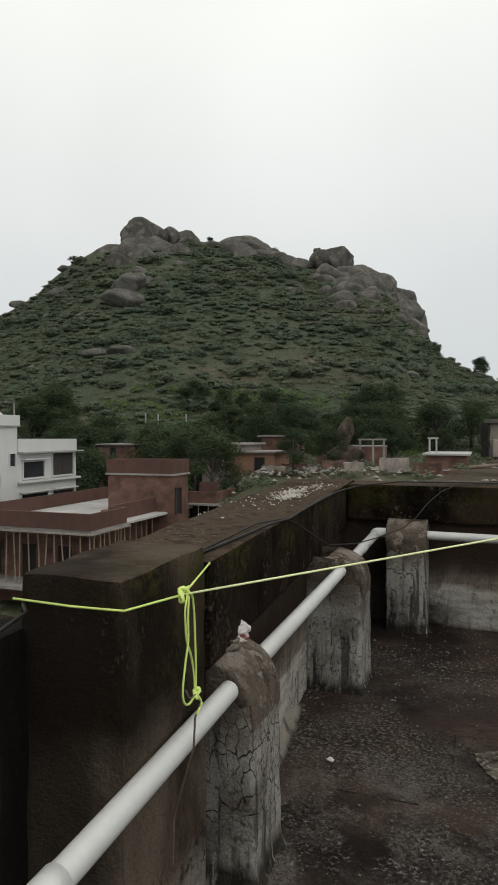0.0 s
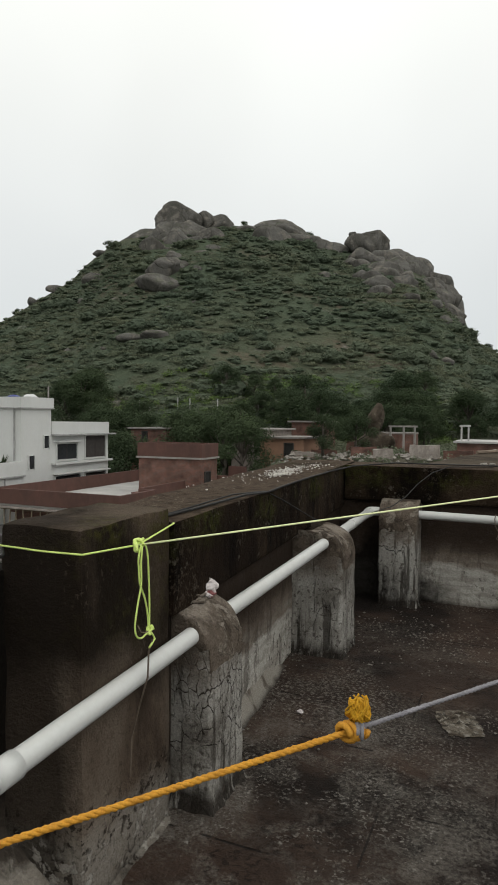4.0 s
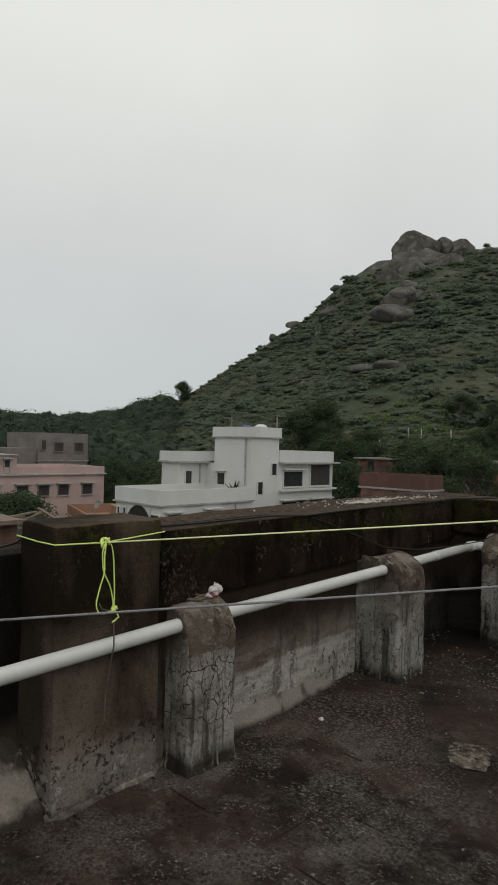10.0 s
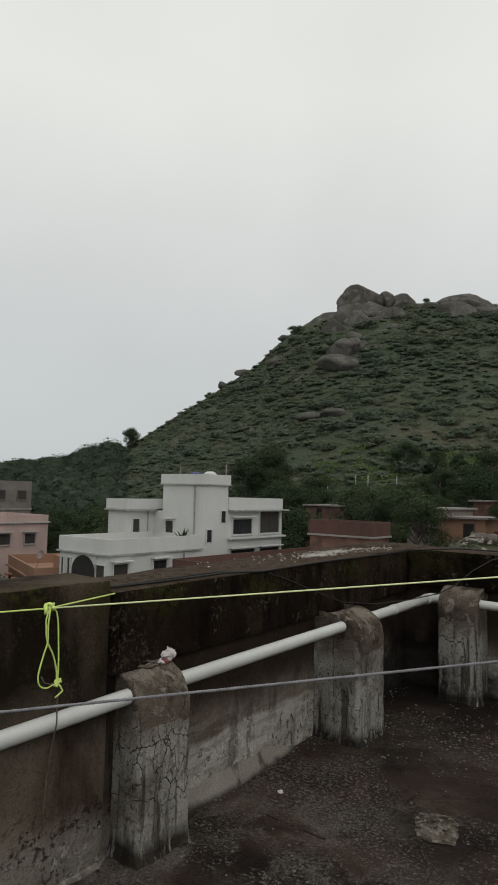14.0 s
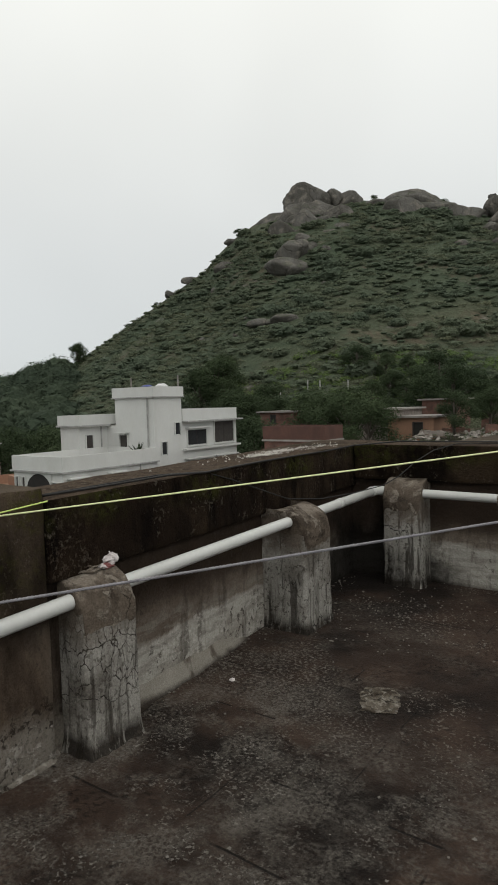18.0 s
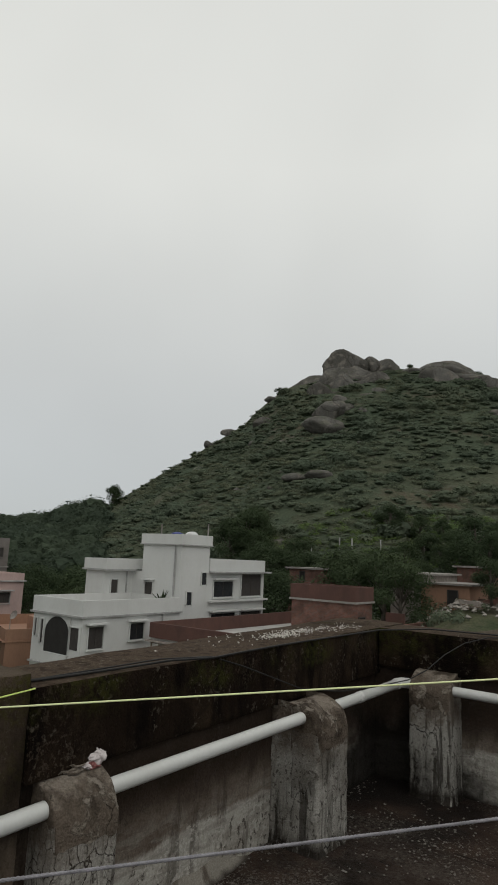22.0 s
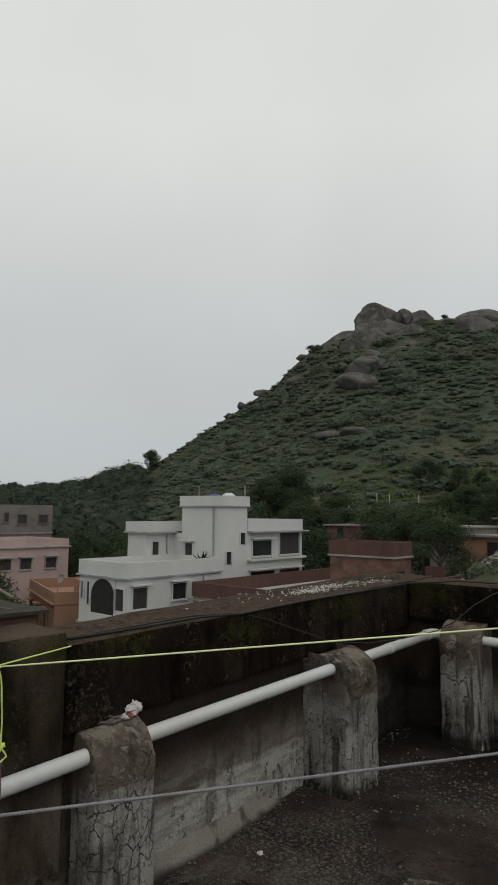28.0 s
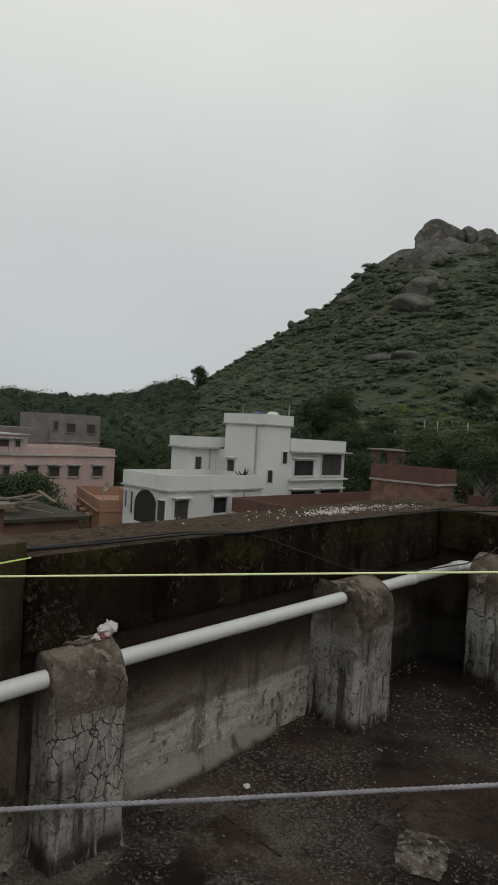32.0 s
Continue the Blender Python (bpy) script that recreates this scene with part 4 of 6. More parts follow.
part("coupling", tube([(-0.550, y, pipe_z(y)) for y in (1.02, 1.09)], 0.0355, 20), M["pvc"], drain, smooth=True)
part("coupling", tube([(pipe_x(y), y, pipe_z(y)) for y in (4.16, 4.21)], 0.034, 20), M["pvc"], drain, smooth=True)

# ---- ropes, cord and cables ----


def strand_rope(name, points, radius, mat, label, parent=None, turns=60.0, strands=3):
    """A laid rope: strands twisted round the line through points."""
    line = []
    for a, b in zip(points, points[1:]):
        a, b = Vector(a), Vector(b)
        n = max(2, int((b - a).length / 0.006))
        line += [a.lerp(b, i / n) for i in range(n)]
    line.append(Vector(points[-1]))
    bm = None
    for s in range(strands):
        pts, dist = [], 0.0
        for i, p in enumerate(line):
            d = (line[min(i + 1, len(line) - 1)] - line[max(i - 1, 0)]).normalized()
            if i:
                dist += (p - line[i - 1]).length
            e = d.orthogonal().normalized()
            a = dist * turns + s * 2 * math.pi / strands
            pts.append(p + (e * math.cos(a) + d.cross(e) * math.sin(a)) * radius * 0.5)
        bm = tube(pts, radius * 0.62, 5, bm)
    if parent:
        return part(name, bm, mat, parent, label, smooth=True)
    return solo(name, bm, mat, label, "rope", smooth=True)


line = thing("cord_line", "taut lime-green plastic cord tied round the parapet post", "cord")
KNOT = Vector((-0.503, 1.522, 1.022))


def sag(a, b, drop, n=24):
    a, b = Vector(a), Vector(b)
    return [a.lerp(b, i / n) - Vector((0, 0, drop * 4 * (i / n) * (1 - i / n))) for i in range(n + 1)]


part("span", tube(sag(KNOT, (4.6, 5.56, 1.635), 0.0), 0.0028, 8), M["pale_cord"], line, smooth=True)
part("wrap", tube([KNOT, (-0.566, 1.352, 1.020), (-0.70, 1.350, 1.018), (-0.875, 1.353, 1.021)], 0.0028, 8), M["green_rope"], line, smooth=True)
part("wrap", tube([KNOT, (-0.590, 1.874, 1.026), (-0.62, 1.884, 1.026)], 0.0028, 8), M["green_rope"], line, smooth=True)
part("knot", tube([KNOT + Vector((0.008 * math.cos(a * 2.1), 0.016 * math.cos(a), 0.016 * math.sin(a * 1.3))) for a in (0.5 * k for k in range(26))], 0.0044, 8), M["green_rope"], line, smooth=True)
def eased(points, n=8):
    """A smooth line through points."""
    p = [Vector(points[0])] + [Vector(q) for q in points] + [Vector(points[-1])]
    out = []
    for a, b, c, d in zip(p, p[1:], p[2:], p[3:]):
        for k in range(n):
            u = k / n
            out.append(0.5 * (2 * b + (c - a) * u + (2 * a - 5 * b + 4 * c - d) * u * u + (3 * b - a - 3 * c + d) * u ** 3))
    return out + [p[-1]]


for depth, line_points, note in (
    (0.012, ((1.520, 1.024), (1.507, 0.99), (1.508, 0.955), (1.514, 0.914), (1.541, 0.860), (1.556, 0.805), (1.558, 0.768)), "hanging loop of lime cord"),
    (0.017, ((1.518, 1.020), (1.512, 0.97), (1.513, 0.914), (1.496, 0.860), (1.482, 0.803), (1.490, 0.770), (1.514, 0.757), (1.540, 0.762), (1.558, 0.768)), ""),
    (0.014, ((1.524, 1.026), (1.543, 1.012), (1.553, 0.97), (1.557, 0.914), (1.561, 0.85), (1.561, 0.79), (1.560, 0.766)), ""),
):
    part("loop", tube(eased([(KNOT.x + depth, y, z) for y, z in line_points]), 0.0028, 8), M["green_rope"], line, note, smooth=True)
END = Vector((KNOT.x + 0.016, 1.560, 0.766))
part("end_knot", tube([END + Vector((0.006 * math.cos(a * 1.7), 0.010 * math.cos(a), 0.010 * math.sin(a * 1.2))) for a in (0.5 * k for k in range(22))], 0.0042, 7), M["green_rope"], line, smooth=True)
part("tail", tube([END, END + Vector((0.004, 0.012, -0.018)), END + Vector((0.006, 0.018, -0.030)), END + Vector((0.006, 0.002, -0.040)), END + Vector((0.006, -0.012, -0.047))], 0.0032, 7), M["green_rope"], line, smooth=True)
part("tail", tube([END, END + Vector((0.004, -0.032, 0.002)), END + Vector((0.006, -0.056, 0.012)), END + Vector((0.004, -0.068, 0.034))], 0.0016, 6), M["timber"], line, smooth=True)
solo("frayed_twine", tube([END + Vector((0.006, 0.006, -0.03)), (-0.494, 1.566, 0.70), (-0.502, 1.574, 0.62), (-0.535, 1.578, 0.52), (-0.566, 1.585, 0.42), (-0.566, 1.578, 0.30)], 0.0028, 6), M["timber"], "thin frayed brown twine hanging down the post", "twine")

ROPE_A, ROPE_K, ROPE_B = Vector((-0.64, -0.378, 0.915)), Vector((0.347, 0.643, 1.058)), Vector((4.1, 5.06, 1.46))
rope = thing("clothes_rope", "twisted rope over the terrace, ochre half knotted to grey half", "rope")
strand_rope("ochre_length", [ROPE_A, ROPE_K], 0.0035, M["orange_rope"], "twisted ochre rope", rope, turns=260)
strand_rope("grey_length", [ROPE_K, ROPE_B], 0.0027, M["grey_rope"], "twisted grey-violet rope", rope, turns=330)
knot = lump(0.0070, 3, 0.30, 4, 8, (1.1, 1.3, 0.9))
along = (ROPE_K - ROPE_A).normalized()
side = along.cross(Vector((0, 0, 1))).normalized()
lift = side.cross(along)


def coil(turns, radius, width, tilt, lead=0.0):
    """Points of a rope wound round the knot."""
    pts = []
    for k in range(int(turns * 14) + 1):
        a = 2 * math.pi * k / 14
        pts.append(side * radius * math.cos(a) + lift * radius * math.sin(a) + along * (width * (k / (turns * 14) - 0.5) + tilt * math.cos(a) + lead))
    return pts


part("knot", tube(coil(3.0, 0.0085, 0.021, 0.004, -0.005), 0.0036, 6, knot), M["orange_rope"], rope, "ochre rope knot", smooth=True).location = ROPE_K
part("knot_turn", tube(coil(1.6, 0.0100, 0.008, -0.006, 0.006), 0.0030, 6), M["grey_rope"], rope, "grey rope turn in the knot", smooth=True).location = ROPE_K
tuft = np.random.default_rng(12)
bm = lump(0.0080, 3, 0.35, 5, 4, (1, 1, 1.3))
for v in bm.verts:
    v.co += Vector((0, 0, 0.015))
for k in range(84):
    a, w, h, sw = tuft.uniform(0, 6.28), tuft.uniform(0.006, 0.0150), tuft.uniform(0.016, 0.027), tuft.uniform(-2.2, 2.2)
    fray = tuft.random() < 0.5
    pts = []
    for j in range(9):
        u = j / 8
        rr = w * math.sin(math.pi * min(u * 0.95 + 0.03, 1.0)) ** 0.8 + (0.028 * (u - 0.7) if fray and u > 0.7 else 0)
        pts.append((rr * math.cos(a + sw * u), rr * math.sin(a + sw * u), 0.003 + h * u))
    tube(pts, 0.0010, 4, bm)
part("tassel", bm, M["yellow_cloth"], rope, "tuft of frayed yellow rope fibres on the knot", smooth=True).location = ROPE_K + Vector((0.002, 0.003, 0.004))


def cable(points, r, label):
    return solo("cable", tube(points, r, 7), M["cable"], label, "cable", smooth=True)


cable([(inner(y) + 0.043 - 0.07 * max(0.0, (2.75 - y) / 0.85), y, (1.024 if y > 2.6 else 1.046) + 0.006 * math.sin(2.3 * y)) for y in (1.89, 2.1, 2.3, 2.6, 2.9, 3.2, 3.5, 3.8, 4.1, 4.4)] + [(-0.66, 4.65, 1.045), (-0.40, 4.90, 1.062), (0.0, 5.09, 1.05), (0.7, 5.18, 1.05)], 0.0055, "black cable draped along the parapet edge")
cable([(inner(y) - 0.03, y, 1.043) for y in (1.9, 2.3, 2.6)] + [(inner(2.9) + 0.03, 2.9, 1.03), (inner(3.15) + 0.045, 3.15, 0.96), (-0.665, 3.45, 0.86), (-0.655, 3.70, 0.775), (-0.54, 3.93, 0.752), (-0.44, 4.16, 0.762), (-0.32, 4.38, 0.795), (-0.25, 4.50, 0.85), (-0.18, 4.62, 0.94), (-0.10, 4.76, 1.01), (0.0, 4.95, 1.045), (0.3, 5.1, 1.042)], 0.0035, "thin black wire sagging off the parapet over the piers")
cable([(-0.745 - 0.046 * y, y, 0.963) for y in (-1.0, -0.4, 0.2, 0.6, 0.85)] + [(-0.797, 1.10, 0.973), (-0.80, 1.21, 0.985), (-0.81, 1.32, 1.002), (-0.845, 1.352, 1.012)], 0.005, "black cable lying along the parapet top")

# ---- small things on the roof ----
rag = thing("rag", "crumpled white and red rag stuffed on the pier cap", "rag", (-0.628, 2.165, 0.70))


def crumple(radius, seed, squash):
    """A wad of creased cloth: a ball folded by sharp ridges."""
    b = bmesh.new()
    bmesh.ops.create_icosphere(b, subdivisions=4, radius=1.0)
    for v in b.verts:
        n = v.co.normalized()
        d = abs(noise.noise(n * 1.8 + Vector((seed, 0, 0)))) * 0.75 + abs(noise.noise(n * 4.0 + Vector((0, seed, 0)))) * 0.2
        v.co = Vector((n.x * squash[0], n.y * squash[1], n.z * squash[2])) * radius * (0.72 + d)
    return b


part("cloth", crumple(0.042, 3, (1.1, 1.25, 0.62)), M["cloth"], rag, "white crumpled cloth", smooth=True).matrix_basis = pose(0.0, 0.022, 0.024, 0, -10, 0)
part("cloth", crumple(0.030, 7, (1.0, 1.2, 0.9)), M["cloth"], rag, "white crumpled cloth", smooth=True).matrix_basis = pose(0.004, 0.048, 0.030, -25, 10, 30)
part("cloth", crumple(0.022, 11, (1.0, 1.3, 0.8)), M["cloth"], rag, "white crumpled cloth", smooth=True).matrix_basis = pose(-0.004, 0.018, 0.044, 20, 10, 80)
part("cloth", crumple(0.024, 5, (0.9, 1.3, 0.6)), M["red_cloth"], rag, "faded red crumpled cloth", smooth=True).matrix_basis = pose(0.026, 0.010, 0.012, 10, 20, 20)
part("cloth", crumple(0.024, 9, (1.0, 1.3, 0.5)), M["cloth"], rag, "white crumpled cloth", smooth=True).matrix_basis = pose(0.020, -0.026, 0.010, 0, 10, 70)
crumbs = np.random.default_rng(17)
for k in range(12):
    b = chop(crumbs.uniform(0.012, 0.030), 700 + k, (1.4, 1.0, 0.35), 9, 2)
    part("crumb", b, M["mortar_cap"], rag, "crumbled mortar flake").matrix_basis = pose(crumbs.uniform(-0.05, 0.03), -0.02 - 0.17 * crumbs.random(), 0.008 + 0.006 * crumbs.random(), crumbs.uniform(-20, 20), crumbs.uniform(-15, 25), crumbs.uniform(0, 180))
part("rubble", lump(0.05, 3, 0.7, 4.4, 9, (1.0, 1.6, 0.45)), M["mortar_cap"], rag, "crumbled mortar", smooth=True).location = (-0.01, -0.07, 0.008)

rng = np.random.default_rng(7)


def scatter(name, label, category, mat, places, size, seed):
    """Many small uneven bits joined as one loose spread."""
    verts, faces = [], []
    r = np.random.default_rng(seed)
    for x, y, z in places:
        s = size * (0.5 + r.random())
        base = len(verts)
        pts = np.array([(1, 0, 0), (-1, 0, 0), (0, 1, 0), (0, -1, 0), (0, 0, 1), (0, 0, -1)]) * (s * (0.5 + r.random((6, 1))))
        ang = r.random() * 6.28
        for p in pts:
            verts.append((x + p[0] * math.cos(ang) - p[1] * math.sin(ang), y + p[0] * math.sin(ang) + p[1] * math.cos(ang), z + p[2] * 0.6 + s * 0.25))
        faces += [tuple(base + k for k in f) for f in ((0, 2, 4), (2, 1, 4), (1, 3, 4), (3, 0, 4), (2, 0, 5), (1, 2, 5), (3, 1, 5), (0, 3, 5))]
    me = bpy.data.meshes.new(name)
    me.from_pydata(verts, [], faces)
    me.materials.append(mat)
    return tagged(new(name, me), label, category, kind="stuff")


places = []
for cx, cy, n, s in ((-0.93, 3.85, 230, 0.07), (-1.0, 4.15, 230, 0.09), (-1.0, 3.5, 60, 0.20), (-0.98, 4.6, 110, 0.12)):
    for _ in range(n):
        y = cy + rng.normal() * s * 1.6
        x = min(max(cx + rng.normal() * s * 0.55, outer(y) + 0.02), inner(y) - 0.0)
        if 2.0 < y < 5.3:
            places.append((x, y, 1.034))
scatter("bird_grain", "pale grain scattered along the parapet top", "grain", M["grain"], places, 0.0046, 3)
places = [(rng.uniform(-0.5, 3.5), rng.uniform(0.8, 5.0), 0.004) for _ in range(200)]
places += [(-0.15 + rng.normal() * 0.35, 4.0 + rng.normal() * 0.35, 0.004) for _ in range(170)]
places += [(-0.1 + rng.normal() * 0.22, 4.35 + rng.normal() * 0.28, 0.004) for _ in range(120)]
places += [(inner(y) + 0.02 + abs(rng.normal()) * 0.05, y, 0.004) for y in (rng.uniform(1.9, 4.8) for _ in range(160))]
scatter("roof_litter", "small pale chips and droppings on the roof floor", "litter", M["stone"], places, 0.006, 5)
solo("paper_scrap", lump(0.017, 2, 0.6, 3, 5, (1, 0.8, 0.35)), M["cloth"], "small white paper scrap on the roof floor", "paper", at=pose(-0.437, 2.795, 0.008))
b = bmesh.new()
bmesh.ops.create_grid(b, x_segments=56, y_segments=56, size=0.5)
gone = []
for v in b.verts:
    edge = 0.42 + 0.05 * noise.fractal(v.co * 6, 1.0, 2.0, 4)
    r = (v.co.x ** 4 + v.co.y ** 4) ** 0.25 / edge
    if r > 1.0:
        gone.append(v)
    v.co = Vector((v.co.x * 0.22, v.co.y * 0.31, 0.002 * max(0.0, 1 - r ** 3) + 0.012 * noise.fractal(v.co * 11, 1.0, 2.0, 3) * max(0.0, 1 - r) - 0.002))
bmesh.ops.delete(b, geom=gone, context="VERTS")
solo("cement_patch", b, M["patch"], "rough pale cement patch on the roof floor", "patch", at=pose(0.26, 3.0, 0.004, 0, 0, 22), smooth=True)
solo("frayed_twine", tube([(0.335, 4.800, 0.724), (0.33, 4.768, 0.70), (0.335, 4.766, 0.65), (0.36, 4.767, 0.60), (0.345, 4.767, 0.56), (0.37, 4.768, 0.53)], 0.0035, 6), M["timber"], "short frayed twine looped over the drain pipe", "twine")

# ---- houses of the town ----


def opening(parent, x, y0, y1, z0, z1, sill=True, shade=True, mat=None, name="window", face="x", wall=None):
    """A window or door on a wall that faces +x at x (face 'x') or -y at y = x (face 'y')."""
    w = new(name)
    w.parent = parent
    t = 0.07

    def bx(a0, a1, d0, d1, h0, h1):
        return box(x + d0, x + d1, a0, a1, h0, h1) if face == "x" else box(a0, a1, x - d1, x - d0, h0, h1)

    part("pane", bx(y0, y1, 0.004, 0.02, z0, z1), mat or M["glass"], w)
    f = wall or M["trim"]
    part("frame", bx(y0 - t, y0, 0.0, 0.12, z0 - t, z1 + t), f, w)
    part("frame", bx(y1, y1 + t, 0.0, 0.12, z0 - t, z1 + t), f, w)
    part("frame", bx(y0, y1, 0.0, 0.12, z1, z1 + t), f, w)
    if y1 - y0 > 0.9 and name == "window":
        part("mullion", bx((y0 + y1) / 2 - 0.018, (y0 + y1) / 2 + 0.018, 0.0, 0.04, z0, z1), M["shutter"], w)
    if sill:
        part("sill", bx(y0 - 0.12, y1 + 0.12, 0.0, 0.14, z0 - 0.14, z0 - t), f, w)
    if shade:
        part("sunshade", bx(y0 - 0.22, y1 + 0.22, 0.0, 0.5, z1 + 0.16, z1 + 0.26), f, w)
    return w


def parapet(parent, x0, x1, y0, y1, z0, z1, mat, t=0.16):
    part("parapet", box(x0, x1, y0, y0 + t, z0, z1), mat, parent)
    part("parapet", box(x0, x1, y1 - t, y1, z0, z1), mat, parent)
    part("parapet", box(x0, x0 + t, y0 + t, y1 - t, z0, z1), mat, parent)
    part("parapet", box(x1 - t, x1, y0 + t, y1 - t, z0, z1), mat, parent)


# the white house
house = thing("white_house", "white two-storey house with a tower room and terraces", "house")
W = M["white"]
part("wall", box(-39.4, -33.8, 27.5, 33.2, GROUND, -3.0), W, house)
part("wall", box(-42.0, -33.8, 33.2, 36.6, GROUND, -3.0), W, house)
part("wall", box(-42.0, -34.0, 36.6, 47.4, GROUND, -3.0), W, house)
part("cornice", box(-39.6, -33.6, 27.3, 36.7, -3.0, -2.88), M["trim"], house)
parapet(house, -39.47, -33.72, 27.42, 36.58, -2.88, -1.86, W)
part("terrace_floor", box(-39.3, -33.95, 27.6, 36.6, -2.9, -2.86), M["screed"], house)
part("wall", box(-41.9, -39.5, 33.7, 39.9, -2.86, -0.1), W, house)
part("slab", box(-42.1, -39.0, 33.4, 36.6, -0.1, 0.04), M["trim"], house)
parapet(house, -42.0, -39.2, 33.5, 39.9, 0.04, 0.85, W, 0.15)
part("tower_wall", box(-38.4, -34.0, 36.6, 39.9, -3.0, 2.1), W, house)
part("wall", box(-41.9, -38.4, 36.62, 47.4, -3.0, -0.1), W, house)
part("tower_cornice", box(-38.65, -33.8, 36.4, 40.1, 2.1, 2.19), M["trim"], house)
parapet(house, -38.55, -33.85, 36.45, 40.05, 2.19, 2.98, W, 0.15)
part("tower_roof", box(-38.4, -34.0, 36.6, 39.9, 2.19, 2.22), M["screed"], house)
part("wing_wall", box(-41.8, -34.0, 39.9, 47.4, -3.0, 0.0), W, house)
part("slab", box(-41.9, -33.35, 39.92, 47.7, 0.0, 0.12), M["trim"], house)
parapet(house, -41.9, -33.9, 39.92, 47.4, 0.12, 1.1, W, 0.15)
opening(house, -34.0, 37.35, 37.95, -2.5, -1.5, mat=M["glass"], shade=False, sill=False, wall=W)
opening(house, -34.0, 39.0, 39.6, -0.95, 0.0, shade=False, sill=False, wall=W)
opening(house, -34.0, 40.5, 43.0, -1.95, -0.7, shade=True, wall=W)
opening(house, -34.0, 44.1, 46.9, -1.95, -0.1, mat=M["shutter"], shade=False, wall=W)
part("ledge", box(-34.0, -33.55, 39.9, 47.5, -2.35, -2.2), W, house)
opening(house, -34.0, 40.3, 43.4, -4.6, -3.3, wall=W)
opening(house, -34.0, 44.1, 46.9, -4.6, -3.3, mat=M["shutter"], wall=W)
opening(house, -33.8, 28.0, 29.25, -5.0, -3.6, mat=M["shutter"], wall=W)
opening(house, -33.8, 31.6, 32.9, -4.65, -3.55, wall=W)
part("rain_pipe", tube([(-33.72, 34.7, -3.0), (-33.72, 34.7, GROUND)], 0.06, 8), M["trim"], house)
part("porch_post", box(-35.05, -34.97, 27.38, 27.5, -5.5, -3.1), W, house)
opening(house, -39.5, 34.3, 35.0, -2.8, -0.8, mat=M["shutter"], name="door", sill=False, shade=False, wall=W)
opening(house, 36.6, -37.9, -37.0, -2.8, -0.9, mat=M["shutter"], name="door", sill=False, face="y", wall=W)
opening(house, 27.5, -34.95, -33.98, -5.1, -3.65, mat=M["shutter"], sill=False, shade=False, face="y", wall=W)
opening(house, 27.5, -39.1, -38.8, -4.6, -3.4, mat=M["shutter"], sill=False, shade=False, face="y", wall=W)
opening(house, 27.5, -38.35, -38.0, -5.0, -3.4, mat=M["shutter"], sill=False, shade=False, face="y", wall=W)
bm = bmesh.new()
# the porch is a flat panel; its inner shade is painted
arch = [(-37.85, -5.5), (-35.15, -5.5)] + [(-36.5 + 1.35 * math.cos(a), -4.25 + 1.15 * math.sin(a)) for a in (math.pi * k / 16 for k in range(17))]
f = bm.faces.new([bm.verts.new((x, 27.47, z)) for x, z in arch])
ex = bmesh.ops.extrude_face_region(bm, geom=[f])
for v in ex["geom"]:
    if isinstance(v, bmesh.types.BMVert):
        v.co.y = 27.56
bmesh.ops.recalc_face_normals(bm, faces=bm.faces[:])
part("archway", bm, M["dark"], house, "flat arched panel, the porch's shade in its dark colour")
part("cornice", box(-39.5, -33.65, 27.35, 36.7, -6.35, -6.25), M["trim"], house)
for y in (28.2, 32.6):
    opening(house, -33.8, y, y + 1.5, -8.6, -7.2, mat=M["shutter"], wall=W)
bm = bmesh.new()
f = bm.faces.new([bm.verts.new((x, 27.47, z - 3.55)) for x, z in arch])
ex = bmesh.ops.extrude_face_region(bm, geom=[f])
for v in ex["geom"]:
    if isinstance(v, bmesh.types.BMVert):
        v.co.y = 27.56
bmesh.ops.recalc_face_normals(bm, faces=bm.faces[:])
part("archway", bm, M["dark"], house, "flat arched panel, the porch's shade in its dark colour")
part("arch_wall", box(-37.9, -35.1, 27.38, 27.46, -6.3, -5.5), W, house)
part("rain_pipe", tube([(-34.6, 36.5, 2.1), (-34.6, 36.5, -2.8)], 0.06, 8), M["trim"], house)
part("rain_pipe", tube([(-39.42, 35.9, 0.0), (-39.42, 35.9, -2.8)], 0.06, 8), M["trim"], house)
plant = thing("potted_plant", "small spiky potted plant on the white terrace", "plant", (-35.3, 36.0, -2.86))
part("pot", tube([(0, 0, 0), (0, 0, 0.5)], [0.22, 0.3], 12), M["orange"], plant)
for k in range(11):
    a = k * 2.4
    part("frond", prism([(-0.06, 0), (0.06, 0), (0.10, 0.5), (0.0, 1.05), (-0.10, 0.5)], -0.01, 0.01), M["leaf"], plant).matrix_basis = pose(0, 0, 0.5, 25 + 50 * ((k * 0.37) % 1), 0, math.degrees(a))
tank = thing("water_tank", "blue plastic water tank on the white tower roof", "water tank", (-36.6, 38.6, 2.22))
part("barrel", tube([(0, 0, 0), (0, 0, 0.7), (0, 0, 0.9), (0, 0, 1.0)], [0.55, 0.55, 0.45, 0.2], 16), M["plastic_blue"], tank)
tank = thing("water_tank", "white plastic water tank on the white tower roof", "water tank", (-35.2, 38.9, 2.22))
part("barrel", tube([(0, 0, 0), (0, 0, 0.7), (0, 0, 0.9), (0, 0, 1.05)], [0.6, 0.6, 0.5, 0.25], 16), M["plastic_white"], tank)
solo("antenna_pole", tube([(-36.7, 36.9, 2.22), (-36.7, 36.9, 3.8)], 0.05, 6), M["tin"], "thin metal pole on the tower roof", "pole")
solo("antenna_pole", tube([(-34.1, 39.7, 2.22), (-34.1, 39.7, 3.95)], 0.06, 6), M["tin"], "thin metal pole on the tower roof", "pole")

